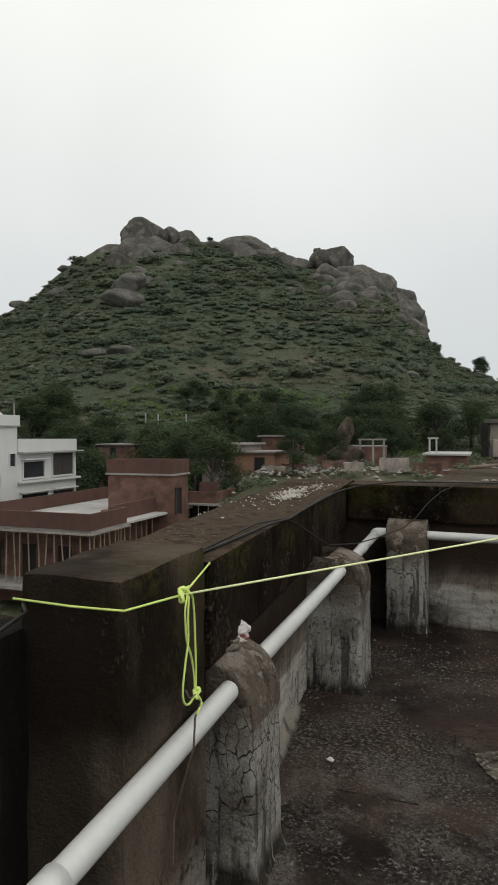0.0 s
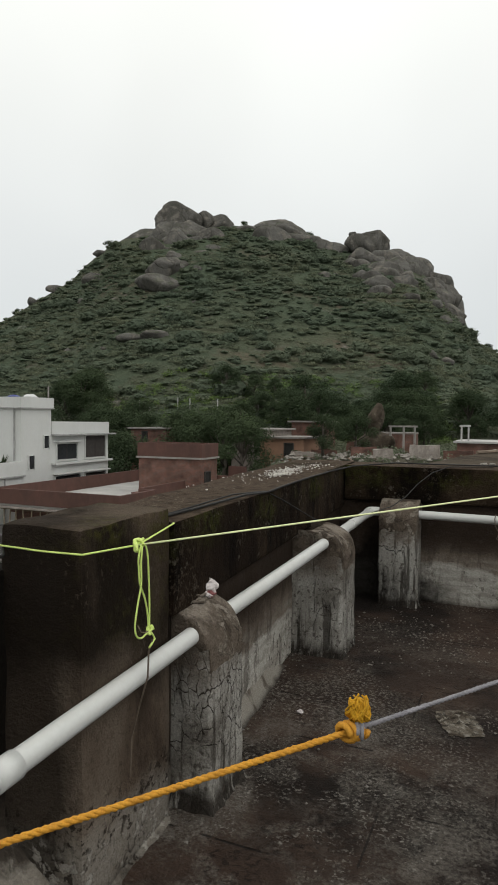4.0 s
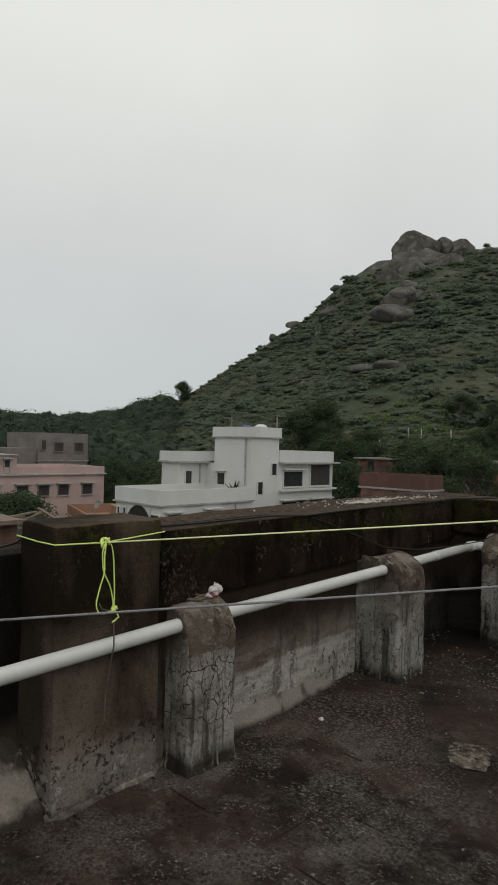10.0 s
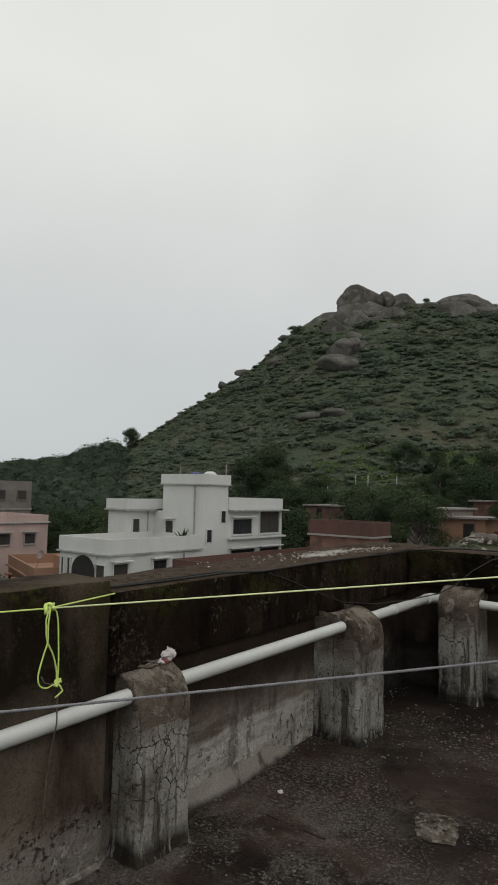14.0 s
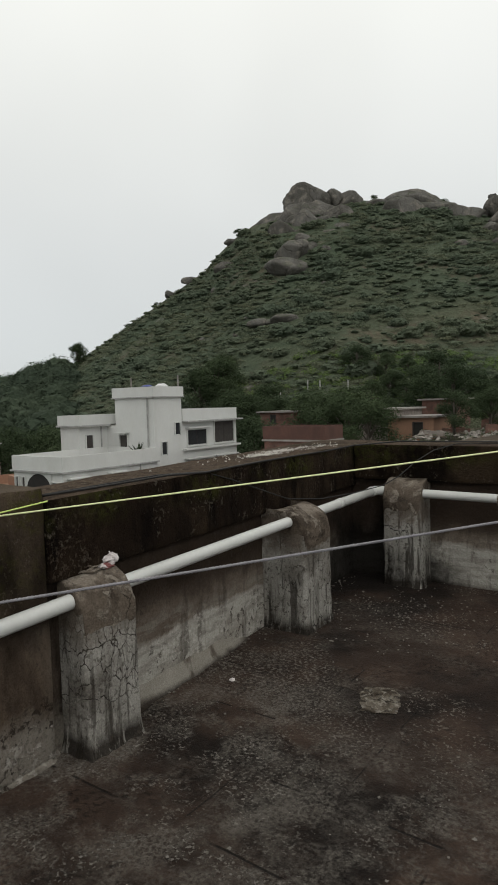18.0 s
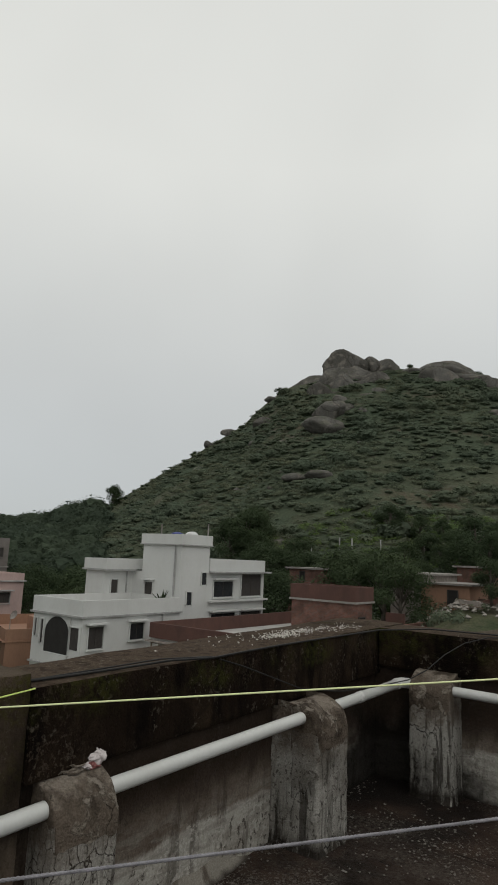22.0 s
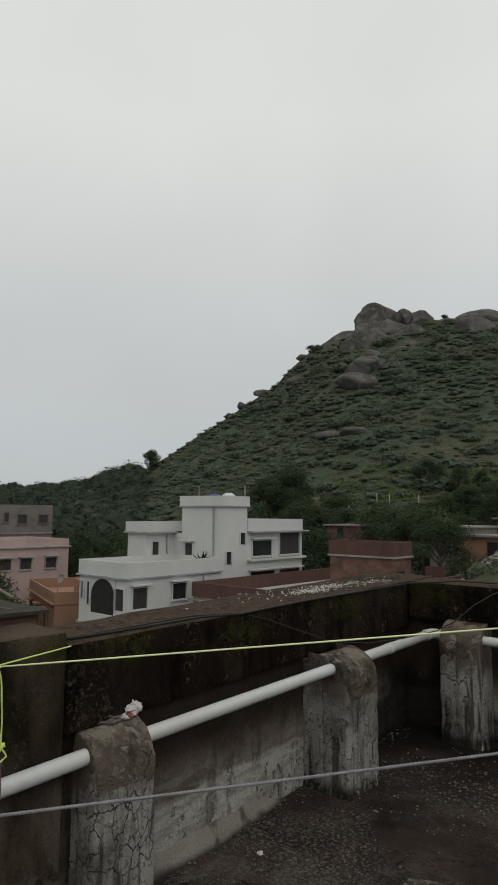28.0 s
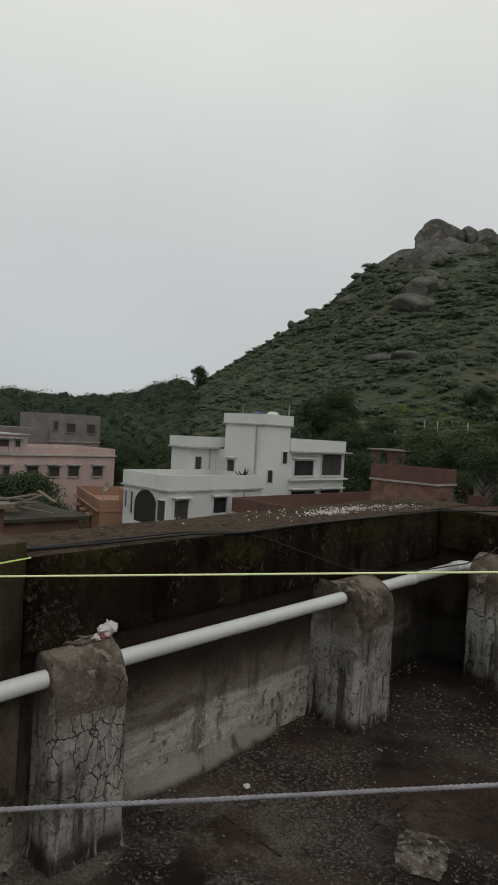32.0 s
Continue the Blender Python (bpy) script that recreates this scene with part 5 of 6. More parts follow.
# the brick house under construction
brick_house = thing("brick_house", "unfinished red brick house with a stair room and propped slabs", "house")
B = M["brick_dull"]
part("stair_room_wall", box(-27.0, -21.5, 41.8, 44.4, GROUND, -1.62), B, brick_house)
part("band", box(-27.15, -21.35, 41.65, 44.55, -1.62, -1.48), M["slab"], brick_house)
parapet(brick_house, -27.08, -21.42, 41.72, 44.48, -1.48, -0.45, M["redpaint"])
part("stair_room_roof", box(-26.9, -21.6, 41.9, 44.3, -1.48, -1.42), M["slab"], brick_house)
opening(brick_house, -21.5, 42.3, 43.1, -4.5, -2.6, mat=M["dark"], name="door", sill=False, shade=False, wall=M["shutter"])
part("roof_slab", box(-32.1, -21.9, 32.1, 50.0, -4.46, -4.30), M["screed"], brick_house, "pale cement roof slab")
R = M["redpaint"]
part("parapet", box(-32.1, -21.8, 31.95, 32.15, -4.30, -3.30), R, brick_house)
part("parapet", box(-22.0, -21.8, 32.15, 36.0, -4.30, -3.30), R, brick_house)
part("parapet", box(-23.1, -22.0, 35.8, 36.0, -4.30, -3.30), R, brick_house)
part("parapet", box(-23.1, -22.9, 36.0, 41.8, -4.30, -3.25), R, brick_house)
part("parapet", box(-32.2, -32.0, 32.15, 50.0, -4.30, -3.30), R, brick_house)
part("parapet", box(-32.0, -27.1, 49.8, 50.0, -4.30, -3.30), R, brick_house)
part("kerb", box(-24.6, -23.9, 37.2, 37.9, -4.30, -3.75), M["brick_dull"], brick_house, "small brick hatch on the roof")
part("slab_edge", box(-32.3, -21.6, 31.75, 36.2, -4.57, -4.47), M["aged_pale"], brick_house, "raw concrete slab edge")
part("slab_edge", box(-23.0, -22.4, 36.2, 41.8, -4.57, -4.47), M["aged_pale"], brick_house, "raw concrete slab edge")
part("beam", box(-32.0, -23.4, 33.4, 33.7, -5.10, -4.60), M["brick_dull"], brick_house)
part("wall", box(-32.0, -23.6, 33.9, 49.9, GROUND, -4.61), M["brick_dull"], brick_house)
part("floor_slab", box(-32.4, -21.4, 31.4, 33.8, -8.1, -7.9), M["slab"], brick_house, "raw concrete storey slab")
for x in (-31.2, -28.4, -25.6):
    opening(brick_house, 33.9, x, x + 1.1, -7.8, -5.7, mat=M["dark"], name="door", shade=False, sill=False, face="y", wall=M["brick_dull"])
for k in range(17):
    x = -32.0 + k * 0.62
    part("prop", tube([(x + 0.18 * math.sin(k * 2.1), 32.1, -7.9), (x, 32.1 + 0.14 * math.sin(k * 1.3), -4.60)], 0.045, 6), M["bamboo"], brick_house)
for k in range(7):
    y = 32.5 + k * 0.58
    part("prop", tube([(-21.95 + 0.12 * math.sin(k * 2.6), y, -7.9), (-21.95, y + 0.1 * math.sin(k * 1.7), -4.60)], 0.045, 6), M["bamboo"], brick_house)
for k in range(5):
    part("plank", box(-32.0 + k * 2.1, -30.0 + k * 2.1, 32.0, 32.2, -4.68, -4.605), M["timber"], brick_house)
for k in range(7):
    part("prop", tube([(-22.7 + 0.1 * math.sin(k * 2.2), 36.4 + k * 0.75, -7.9), (-22.7, 36.4 + k * 0.75, -4.60)], 0.045, 6), M["bamboo"], brick_house)
part("annex_parapet", box(-22.2, -19.6, 45.6, 45.8, -4.0, -3.1), M["brick_dull"], brick_house)
part("annex_parapet", box(-19.8, -19.6, 45.8, 50.0, -4.0, -3.1), M["brick_dull"], brick_house)
part("annex_parapet", box(-22.2, -20.6, 48.0, 48.2, -4.0, -2.5), M["redpaint"], brick_house)
part("annex_slab", box(-22.3, -19.2, 45.2, 50.2, -4.15, -4.0), M["slab"], brick_house)
# solid box; the shade of the open room is its colour
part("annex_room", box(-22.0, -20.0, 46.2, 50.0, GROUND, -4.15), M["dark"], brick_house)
for k in range(4):
    part("prop", tube([(-22.0 + k * 0.85, 45.5, GROUND), (-21.95 + k * 0.85, 45.5, -4.15)], 0.05, 6), M["bamboo"], brick_house)

# the pink house
pink = thing("pink_house", "long pink two-storey house with small dark windows", "house")
part("wall", box(-64.0, -56.0, 23.0, 37.0, GROUND, -1.9), M["pink"], pink)
part("cornice", box(-64.1, -55.75, 22.9, 37.15, -1.9, -1.78), M["trim"], pink)
parapet(pink, -64.0, -55.98, 23.0, 37.0, -1.78, -1.1, M["pink"])
part("upper_wall", box(-63.5, -56.02, 20.0, 27.4, -1.78, 0.0), M["pink"], pink)
part("cornice", box(-63.6, -55.8, 19.9, 27.5, 0.0, 0.1), M["trim"], pink)
for y in (23.6, 25.2, 27.4, 29.6, 31.7, 34.4):
    opening(pink, -56.0, y, y + (1.15 if y != 25.2 else 0.55), -3.9, -2.95, mat=M["shutter"])
for y in (22.5, 24.3, 26.2):
    opening(pink, -56.02, y, y + (1.3 if y < 26 else 0.5), -1.5, -0.5, mat=M["shutter"])
# the grey house
grey = thing("grey_house", "bare grey concrete house of three storeys", "house")
part("wall", box(-74.0, -66.0, 34.6, 41.0, GROUND, 2.4), M["greyhouse"], grey)
part("wall", box(-74.0, -66.3, 20.0, 34.6, GROUND, 0.6), M["greyhouse"], grey)
part("band", box(-74.1, -65.9, 34.5, 41.1, -0.9, -0.75), M["slab"], grey)
for y, z in ((35.0, 0.5), (36.6, 0.3), (39.2, 0.3), (36.6, -2.5), (39.2, -2.5), (32.0, -2.4), (29.0, -2.2), (26.0, -2.2)):
    opening(grey, -66.0 if y > 34.6 else -66.3, y, y + (0.5 if y == 35.0 else 1.1), z, z + 1.0, mat=M["shutter"], shade=False, wall=M["greyhouse"])
# the terracotta house
orange = thing("terracotta_house", "small terracotta-painted house with a parapet roof", "house", (-42.3, 27.3, 0), -20)
part("wall", box(-11.5, -0.2, 0.0, 6.0, GROUND, -5.5), M["orange"], orange)
part("cornice", box(-11.65, -0.15, -0.25, 6.1, -5.5, -5.4), M["orange"], orange)
parapet(orange, -11.5, -0.2, -0.05, 6.0, -5.4, -4.55, M["orange"])
part("stair_room", box(-7.0, -3.0, 3.0, 5.9, -5.4, -4.2), M["orange"], orange)
for x in (-10.2, -7.0, -3.9):
    opening(orange, 0.0, x, x + 1.0, -7.6, -6.3, mat=M["shutter"], face="y", wall=M["orange"])
dish = thing("satellite_dish", "small grey satellite dish on the terracotta roof", "satellite dish", (-48.0, 31.0, -5.4))
part("mast", tube([(0, 0, 0), (0, 0, 1.3)], 0.04, 6), M["tin"], dish)
bm = bmesh.new()
bmesh.ops.create_uvsphere(bm, u_segments=14, v_segments=8, radius=0.55)
bmesh.ops.delete(bm, geom=[v for v in bm.verts if v.co.z > -0.25], context="VERTS")
part("dish", bm, M["tin"], dish).matrix_basis = pose(0.25, -0.2, 1.45, 60, 20, 0)

# the shed next door
shed = thing("tarp_shed", "low brick shed with a green tarpaulin roof", "shed")
part("wall", box(-14.0, -12.1, 3.5, 6.7, GROUND, -0.46), M["brick_dull"], shed)
part("roof", rough(box(-14.3, -11.9, 3.0, 6.85, -0.46, -0.36), 6, 0.04, 1.2), M["timber"], shed)
part("tarpaulin", rough(box(-14.2, -12.1, 3.0, 5.4, -0.33, -0.20), 8, 0.06, 1.5, 4), M["tarp"], shed, "rumpled green tarpaulin")

lean_to = thing("plank_shed", "low dark shed with loose planks on its roof", "shed")
part("wall", box(-23.5, -19.4, 8.5, 12.6, GROUND, -2.0), M["brick_dull"], lean_to)
part("roof", rough(box(-23.8, -19.1, 8.2, 12.9, -2.0, -1.88), 6, 0.06, 1.1, 8), M["soil"], lean_to)
pile = np.random.default_rng(29)
for k in range(16):
    p = part("plank", box(-pile.uniform(0.5, 1.3), pile.uniform(0.5, 1.3), -0.06, 0.06, -0.025, 0.025), M["timber"] if k % 4 else M["tin"], lean_to)
    p.matrix_basis = pose(pile.uniform(-22.5, -19.8), pile.uniform(9.0, 12.3), -1.80 + 0.03 * k, pile.uniform(-6, 6), pile.uniform(-9, 9), pile.uniform(0, 180))

# huts and yards below the hill
def hut(x0, x1, y0, y1, top, wall, label, roof="slab", over=0.35, windows=()):
    h = thing("hut", label, "hut")
    part("wall", box(x0, x1, y0, y1, GROUND, top), wall, h)
    part("roof", box(x0 - over, x1 + over, y0 - over, y1 + over, top, top + 0.16), M[roof], h)
    for a, b, c, d in windows:
        opening(h, y0, a, b, c, d, mat=M["dark"], face="y", shade=False, sill=False, wall=M["shutter"])
    return h


hut(-25.0, -20.9, 54.6, 60, 0.45, M["aged_pale"], "pale rendered hut with an uneven flat roof", windows=((-22.4, -21.9, -1.0, 0.0), (-21.7, -21.3, -1.6, -0.6)))
hut(-21.6, -17.4, 53.5, 58, -0.25, M["orange"], "low orange-washed hut with a flat tin roof", "tin", windows=((-19.2, -18.4, -1.8, -0.7),))
hut(-21.6, -18.6, 62, 68, 1.2, M["brick_dull"], "small brick hut under the trees", "tin")
hut(-13.5, -9.5, 64, 67, 0.1, M["brick_dull"], "broken brick hut without a roof", "tin", 0.05)
hut(-4.9, -1.4, 59, 66, -0.5, M["brick_dull"], "low hut with a white concrete roof", "screed", 0.3)
hut(-40, -35.5, 60, 66, 0.3, M["brick_dull"], "brick hut at the foot of the hill", "tin", windows=((-38.5, -37.9, -1.0, 0.0),))
gate = thing("post_frame", "white concrete posts with crossbeams in a yard", "frame")
for x in (-10.9, -9.7, -8.7):
    part("post", box(x, x + 0.16, 59.0, 59.2, GROUND, 0.85), M["slab"], gate)
part("beam", box(-11.0, -8.4, 59.0, 59.2, 0.85, 1.0), M["slab"], gate)
gate = thing("post_frame", "white concrete posts with crossbeams in a yard", "frame")
for x in (-4.7, -4.1):
    part("post", box(x, x + 0.14, 60.0, 60.2, GROUND, 0.95), M["screed"], gate)
part("beam", box(-4.8, -3.85, 60.0, 60.2, 0.95, 1.1), M["screed"], gate)

# the tall house beside the terrace
tall = thing("balcony_house", "aged pink and grey house with stacked balconies", "house", (0.14, 0, 0))
part("wall", box(1.02, 5.0, 14.0, 15.2, GROUND, 2.8), M["aged"], tall, "faded pink plaster wall")
part("side_wall", box(0.72, 0.86, 13.9, 15.0, GROUND, 2.75), M["aged_grey"], tall)
part("jamb", box(1.0, 1.1, 13.8, 14.0, 0.9, 2.8), M["slab"], tall)
part("pilaster", box(1.56, 1.64, 13.8, 14.0, 0.9, 2.8), M["slab"], tall)
part("pilaster", box(1.64, 5.0, 13.7, 14.0, 0.9, 2.8), M["aged_grey"], tall)
part("slab", rough(box(0.62, 5.0, 13.2, 15.2, 2.8, 3.0, bevel=0.02), 4, 0.012, 3), M["aged_grey"], tall)
part("balcony_front", rough(prism([(1.0, 13.3), (5.0, 13.2), (5.0, 15.0), (1.08, 15.0)], 3.0, 4.15, 0.06), 6, 0.02, 3), M["aged_grey"], tall, "stained grey concrete balcony front")
part("buttress", prism([(1.7, 13.0), (5.0, 13.0), (5.0, 13.2), (1.7, 13.2)], 2.4, 4.1, 0.02), M["aged_grey"], tall)
part("slab", box(0.94, 5.0, 13.1, 15.2, 4.15, 4.27), M["aged_grey"], tall)
part("roof_room", box(1.5, 5.0, 14.0, 15.5, 4.27, 5.72), M["slab"], tall)
part("corner_pipe", tube([(1.46, 13.97, 4.27), (1.46, 13.97, 5.6)], 0.03, 8), M["pvc"], tall)
part("sunshade", prism([(1.34, 13.6), (5.0, 13.5), (5.0, 14.4), (1.38, 14.4)], 5.72, 5.80, 0.01), M["slab"], tall)
part("sunshade", box(1.33, 1.39, 13.6, 14.1, 5.25, 5.72), M["slab"], tall)
rail = new("railing")
rail.parent = tall
for z in (4.36, 4.5, 4.64, 4.88):
    part("rail", tube([(1.06, 13.2, z), (5.0, 13.2, z)], 0.010 if z < 4.8 else 0.022, 6), M["iron"], rail)
    part("rail", tube([(1.06, 13.2, z), (1.06, 14.6, z)], 0.010 if z < 4.8 else 0.022, 6), M["iron"], rail)
for k in range(9):
    part("baluster", tube([(1.06 + k * 0.30, 13.2, 4.27), (1.06 + k * 0.30, 13.2, 4.88)], 0.011 if k else 0.02, 6), M["iron"], rail)
for k in range(7):
    part("scroll", tube([(1.12, 13.2, 4.30 + 0.075 * k), (1.16 + 0.03 * (k % 2), 13.2, 4.34 + 0.075 * k), (1.12, 13.2, 4.375 + 0.075 * k)], 0.008, 5), M["iron"], rail)
part("soil_pipe", tube([(0.94, 13.75, 0.9), (0.94, 13.75, 3.3)], 0.05, 10), M["pvc"], tall)
part("pipe_cowl", tube([(0.94, 13.75, 3.22), (0.94, 13.75, 3.36)], 0.075, 10), M["aged_grey"], tall)
part("soil_pipe", tube([(1.0, 13.7, 0.9), (1.0, 13.7, 2.8)], 0.022, 8), M["pvc"], tall)
part("loose_rod", tube([(0.68, 13.6, 3.25), (0.80, 13.6, 3.0)], 0.012, 6), M["iron"], tall)
low_rail = new("railing")
low_rail.parent = tall
for z in (1.10, 1.18, 1.33, 1.41):
    part("rail", tube([(0.72, 13.4, z), (1.6, 13.4, z)], 0.010, 6), M["iron"], low_rail)
for x in (1.12, 1.2, 1.3, 1.42, 1.52):
    part("baluster", tube([(x, 13.4, 1.0), (x, 13.4, 1.41)], 0.010, 6), M["iron"], low_rail)
part("door_step", box(1.4, 5.0, 12.6, 13.6, 1.0, 1.12), M["aged_grey"], tall)
stub = thing("wall_stub", "broken grey plastered wall stub with a slab on top", "wall")
part("shaft", rough(box(0.27, 0.70, 13.6, 13.9, 0.95, 1.62, bevel=0.01), 6, 0.02, 4), M["aged_pale"], stub)
part("shaft", rough(box(0.32, 0.92, 13.3, 13.6, 0.95, 1.30, bevel=0.01), 6, 0.02, 4, 7), M["aged_pale"], stub)
part("cap", rough(box(0.16, 0.76, 13.5, 14.0, 1.62, 1.70, bevel=0.01), 4, 0.015, 4), M["aged_grey"], stub)
solo("rusty_sheet", rough(box(0.10, 0.24, 13.5, 13.56, 0.96, 1.58), 5, 0.02, 5), M["iron"], "rusted dark metal sheet leaning on the wall stub", "metal sheet")
g = np.random.default_rng(77)
for k in range(22):
    x, y = g.uniform(0.0, 2.2), g.uniform(5.7, 12.6)
    if x > -0.35 + (y - 5.45) * 0.125:
        solo("rubble_stone", chop(g.uniform(0.012, 0.035), 300 + k, (1.3, 1.0, 0.6), 9, 2), M["stone"], "small loose rubble stone on the flat roof", "stone", group="rubble on the flat roof", at=pose(x, y, 1.01, 0, 0, k * 40))
solo("wooden_pole", tube([(0.0, 8.0, 1.02), (0.9, 9.2, 1.05), (1.0, 9.35, 1.05)], 0.02, 6), M["timber"], "old wooden pole lying on the flat roof", "pole")

# ---- boulders of the hill ----


ROCKS = []


def boulder(az, r, up, size, squash, seed):
    ROCKS.append((az, r, size * 0.95))
    x, y = -r * math.sin(radians(az)), r * math.cos(radians(az))
    ob = solo("boulder", chop(size, seed, squash, sub=4 if size > 4 else 3), M["rock"], "weathered grey granite boulder on the scrub hillside", "boulder", group="boulders of the hill", smooth=True)
    ob.matrix_basis = pose(x, y, hill_z(x, y) + up, 0, 0, az)
    return ob


for az, r, up, size, squash in (
    (29.9, 230, 1.6, 10.0, (1.02, 0.8, 0.72)), (32.6, 228, -5.2, 9.5, (1.2, 0.8, 0.75)), (31.0, 222, -3.0, 9.0, (0.85, 0.8, 1.1)), (28.6, 221, -2.5, 8.5, (0.95, 0.8, 1.0)), (29.9, 214, -2.5, 6.5, (0.9, 0.8, 1.0)),
    (27.3, 229, 1.6, 4.6, (0.8, 0.8, 1.1)), (26.0, 229, 0.4, 5.0, (1.1, 0.8, 0.8)), (27.0, 217, -2.0, 5.5, (1.0, 0.8, 0.9)), (31.9, 211, -2.0, 5.5, (1.0, 0.8, 0.9)),
    (20.6, 229, -1.0, 8.5, (1.4, 0.8, 0.62)), (19.0, 228, -2.5, 7.0, (1.2, 0.8, 0.75)), (21.8, 221, -3.0, 8.0, (1.2, 0.8, 0.8)), (17.6, 226, -2.5, 6.0, (1.3, 0.8, 0.7)), (16.0, 227, -2.0, 5.0, (1.2, 0.8, 0.8)), (24.0, 227, -1.5, 4.5, (1.4, 0.8, 0.6)),
    (13.7, 229, 1.0, 6.2, (0.9, 0.8, 0.95)), (12.4, 229, 1.4, 7.0, (1.0, 0.8, 0.85)), (14.3, 230, 5.6, 1.5, (1.0, 0.8, 0.9)), (13.0, 221, -3.0, 7.5, (1.1, 0.8, 0.9)), (11.2, 225, -3.0, 7.5, (1.0, 0.8, 0.9)),
    (10.3, 229, -2.6, 7.0, (1.2, 0.8, 0.75)), (9.0, 228, -4.2, 8.5, (1.1, 0.8, 0.85)), (7.8, 227, -6.0, 10.0, (0.9, 0.8, 1.0)), (6.8, 226, -8.5, 11.0, (0.75, 0.8, 1.2)), (6.3, 223, -13.0, 10.5, (0.55, 0.8, 1.5)), (7.6, 219, -10.0, 9.5, (0.7, 0.8, 1.35)), (8.9, 215, -6.0, 7.5, (0.9, 0.8, 1.1)), (10.0, 211, -4.0, 6.5, (1.0, 0.8, 0.9)), (11.6, 206, -2.5, 5.5, (1.1, 0.8, 0.8)),
    (31.7, 181, 0.8, 5.6, (1.15, 0.8, 0.62)), (31.0, 190, 1.4, 6.0, (1.0, 0.8, 0.75)), (30.2, 197, 0.5, 3.0, (0.9, 0.8, 1.1)), (40.4, 229, 0.3, 2.6, (1.3, 0.8, 0.7)), (42.2, 229, 0.5, 2.4, (1.2, 0.8, 0.8)), (36.6, 229, 0.2, 2.4, (1.2, 0.8, 0.7)), (12.6, 199, 0.3, 3.4, (1.2, 0.8, 0.7)), (13.4, 201, 0.3, 2.8, (1.1, 0.8, 0.8)), (11.8, 184, 0.2, 3.0, (1.3, 0.8, 0.7)), (33.8, 150, 0.2, 2.6, (1.5, 0.8, 0.5)), (31.8, 146, 0.2, 3.0, (1.6, 0.8, 0.45))):
    boulder(az, r, up, size, squash, int(az * 10))
r = np.random.default_rng(11)
for k in range(34):
    az = r.uniform(4, 40)
    boulder(az, r.uniform(150, 228), r.uniform(-0.8, 0.2), 0.8 + 1.9 * r.random() ** 2, (1.15, 0.9, 0.85), 20 + k)
for k in range(26):
    az = r.uniform(4.6, 15) if k < 16 else r.uniform(26, 37)
    boulder(az, r.uniform(192, 224), r.uniform(-2.6, -1.2), r.uniform(3.0, 6.2), (1.15, 0.8, 0.8), 120 + k)
solo("earth_stack", chop(1.5, 77, (0.55, 0.55, 1.25)), M["aged_brown"], "tall pointed brown earth stack in the yards", "mound", smooth=True, at=pose(-12.1, 58.5, 1.6))
solo("rubble_mound", chop(2.0, 78, (1.0, 0.9, 0.9)), M["aged_brown"], "earth and rubble mound under the earth stack", "mound", smooth=True, at=pose(-12.3, 58.8, -0.9))

yard = np.random.default_rng(63)
spots = []
for cx, cy, n, sx, sy in ((-16, 52, 130, 2.6, 2.0), (-9, 55, 120, 2.6, 2.4), (-23, 50, 60, 1.6, 1.2), (-5, 56, 110, 2.4, 2.2), (-33, 54, 60, 1.5, 2.0), (-1.5, 52, 80, 1.8, 3.0)):
    for _ in range(n):
        x, y = cx + yard.normal() * sx, cy + yard.normal() * sy
        spots.append((x, y, hill_z(x, y)))
scatter("yard_rubble", "broken bricks and rubble heaps between the huts", "rubble", M["stone"], spots, 0.22, 9)
for k in range(26):
    x, y, a = yard.uniform(-20, -1), yard.uniform(50, 60), yard.uniform(0, 180)
    solo("timber_plank", box(-0.9, 0.9, -0.07, 0.07, 0.0, 0.06), M["timber"], "old timber plank lying in the yards", "plank", group="planks in the yards", at=pose(x, y, hill_z(x, y) + 0.12, yard.uniform(-8, 8), yard.uniform(-14, 14), a))
for k in range(9):
    x, y = yard.uniform(-18, -2), yard.uniform(51, 60)
    w = thing("broken_wall", "low broken brick wall in the yards", "wall", (x, y, hill_z(x, y) - 0.1), yard.uniform(-25, 25), group="broken walls in the yards")
    part("brickwork", rough(box(-yard.uniform(0.8, 1.8), yard.uniform(0.6, 1.5), -0.12, 0.12, 0.0, yard.uniform(0.5, 1.2)), 6, 0.10, 1.4, k), M["brick_dull"] if k % 3 else M["aged_pale"], w)

# ---- scrub and trees ----
r = np.random.default_rng(21)


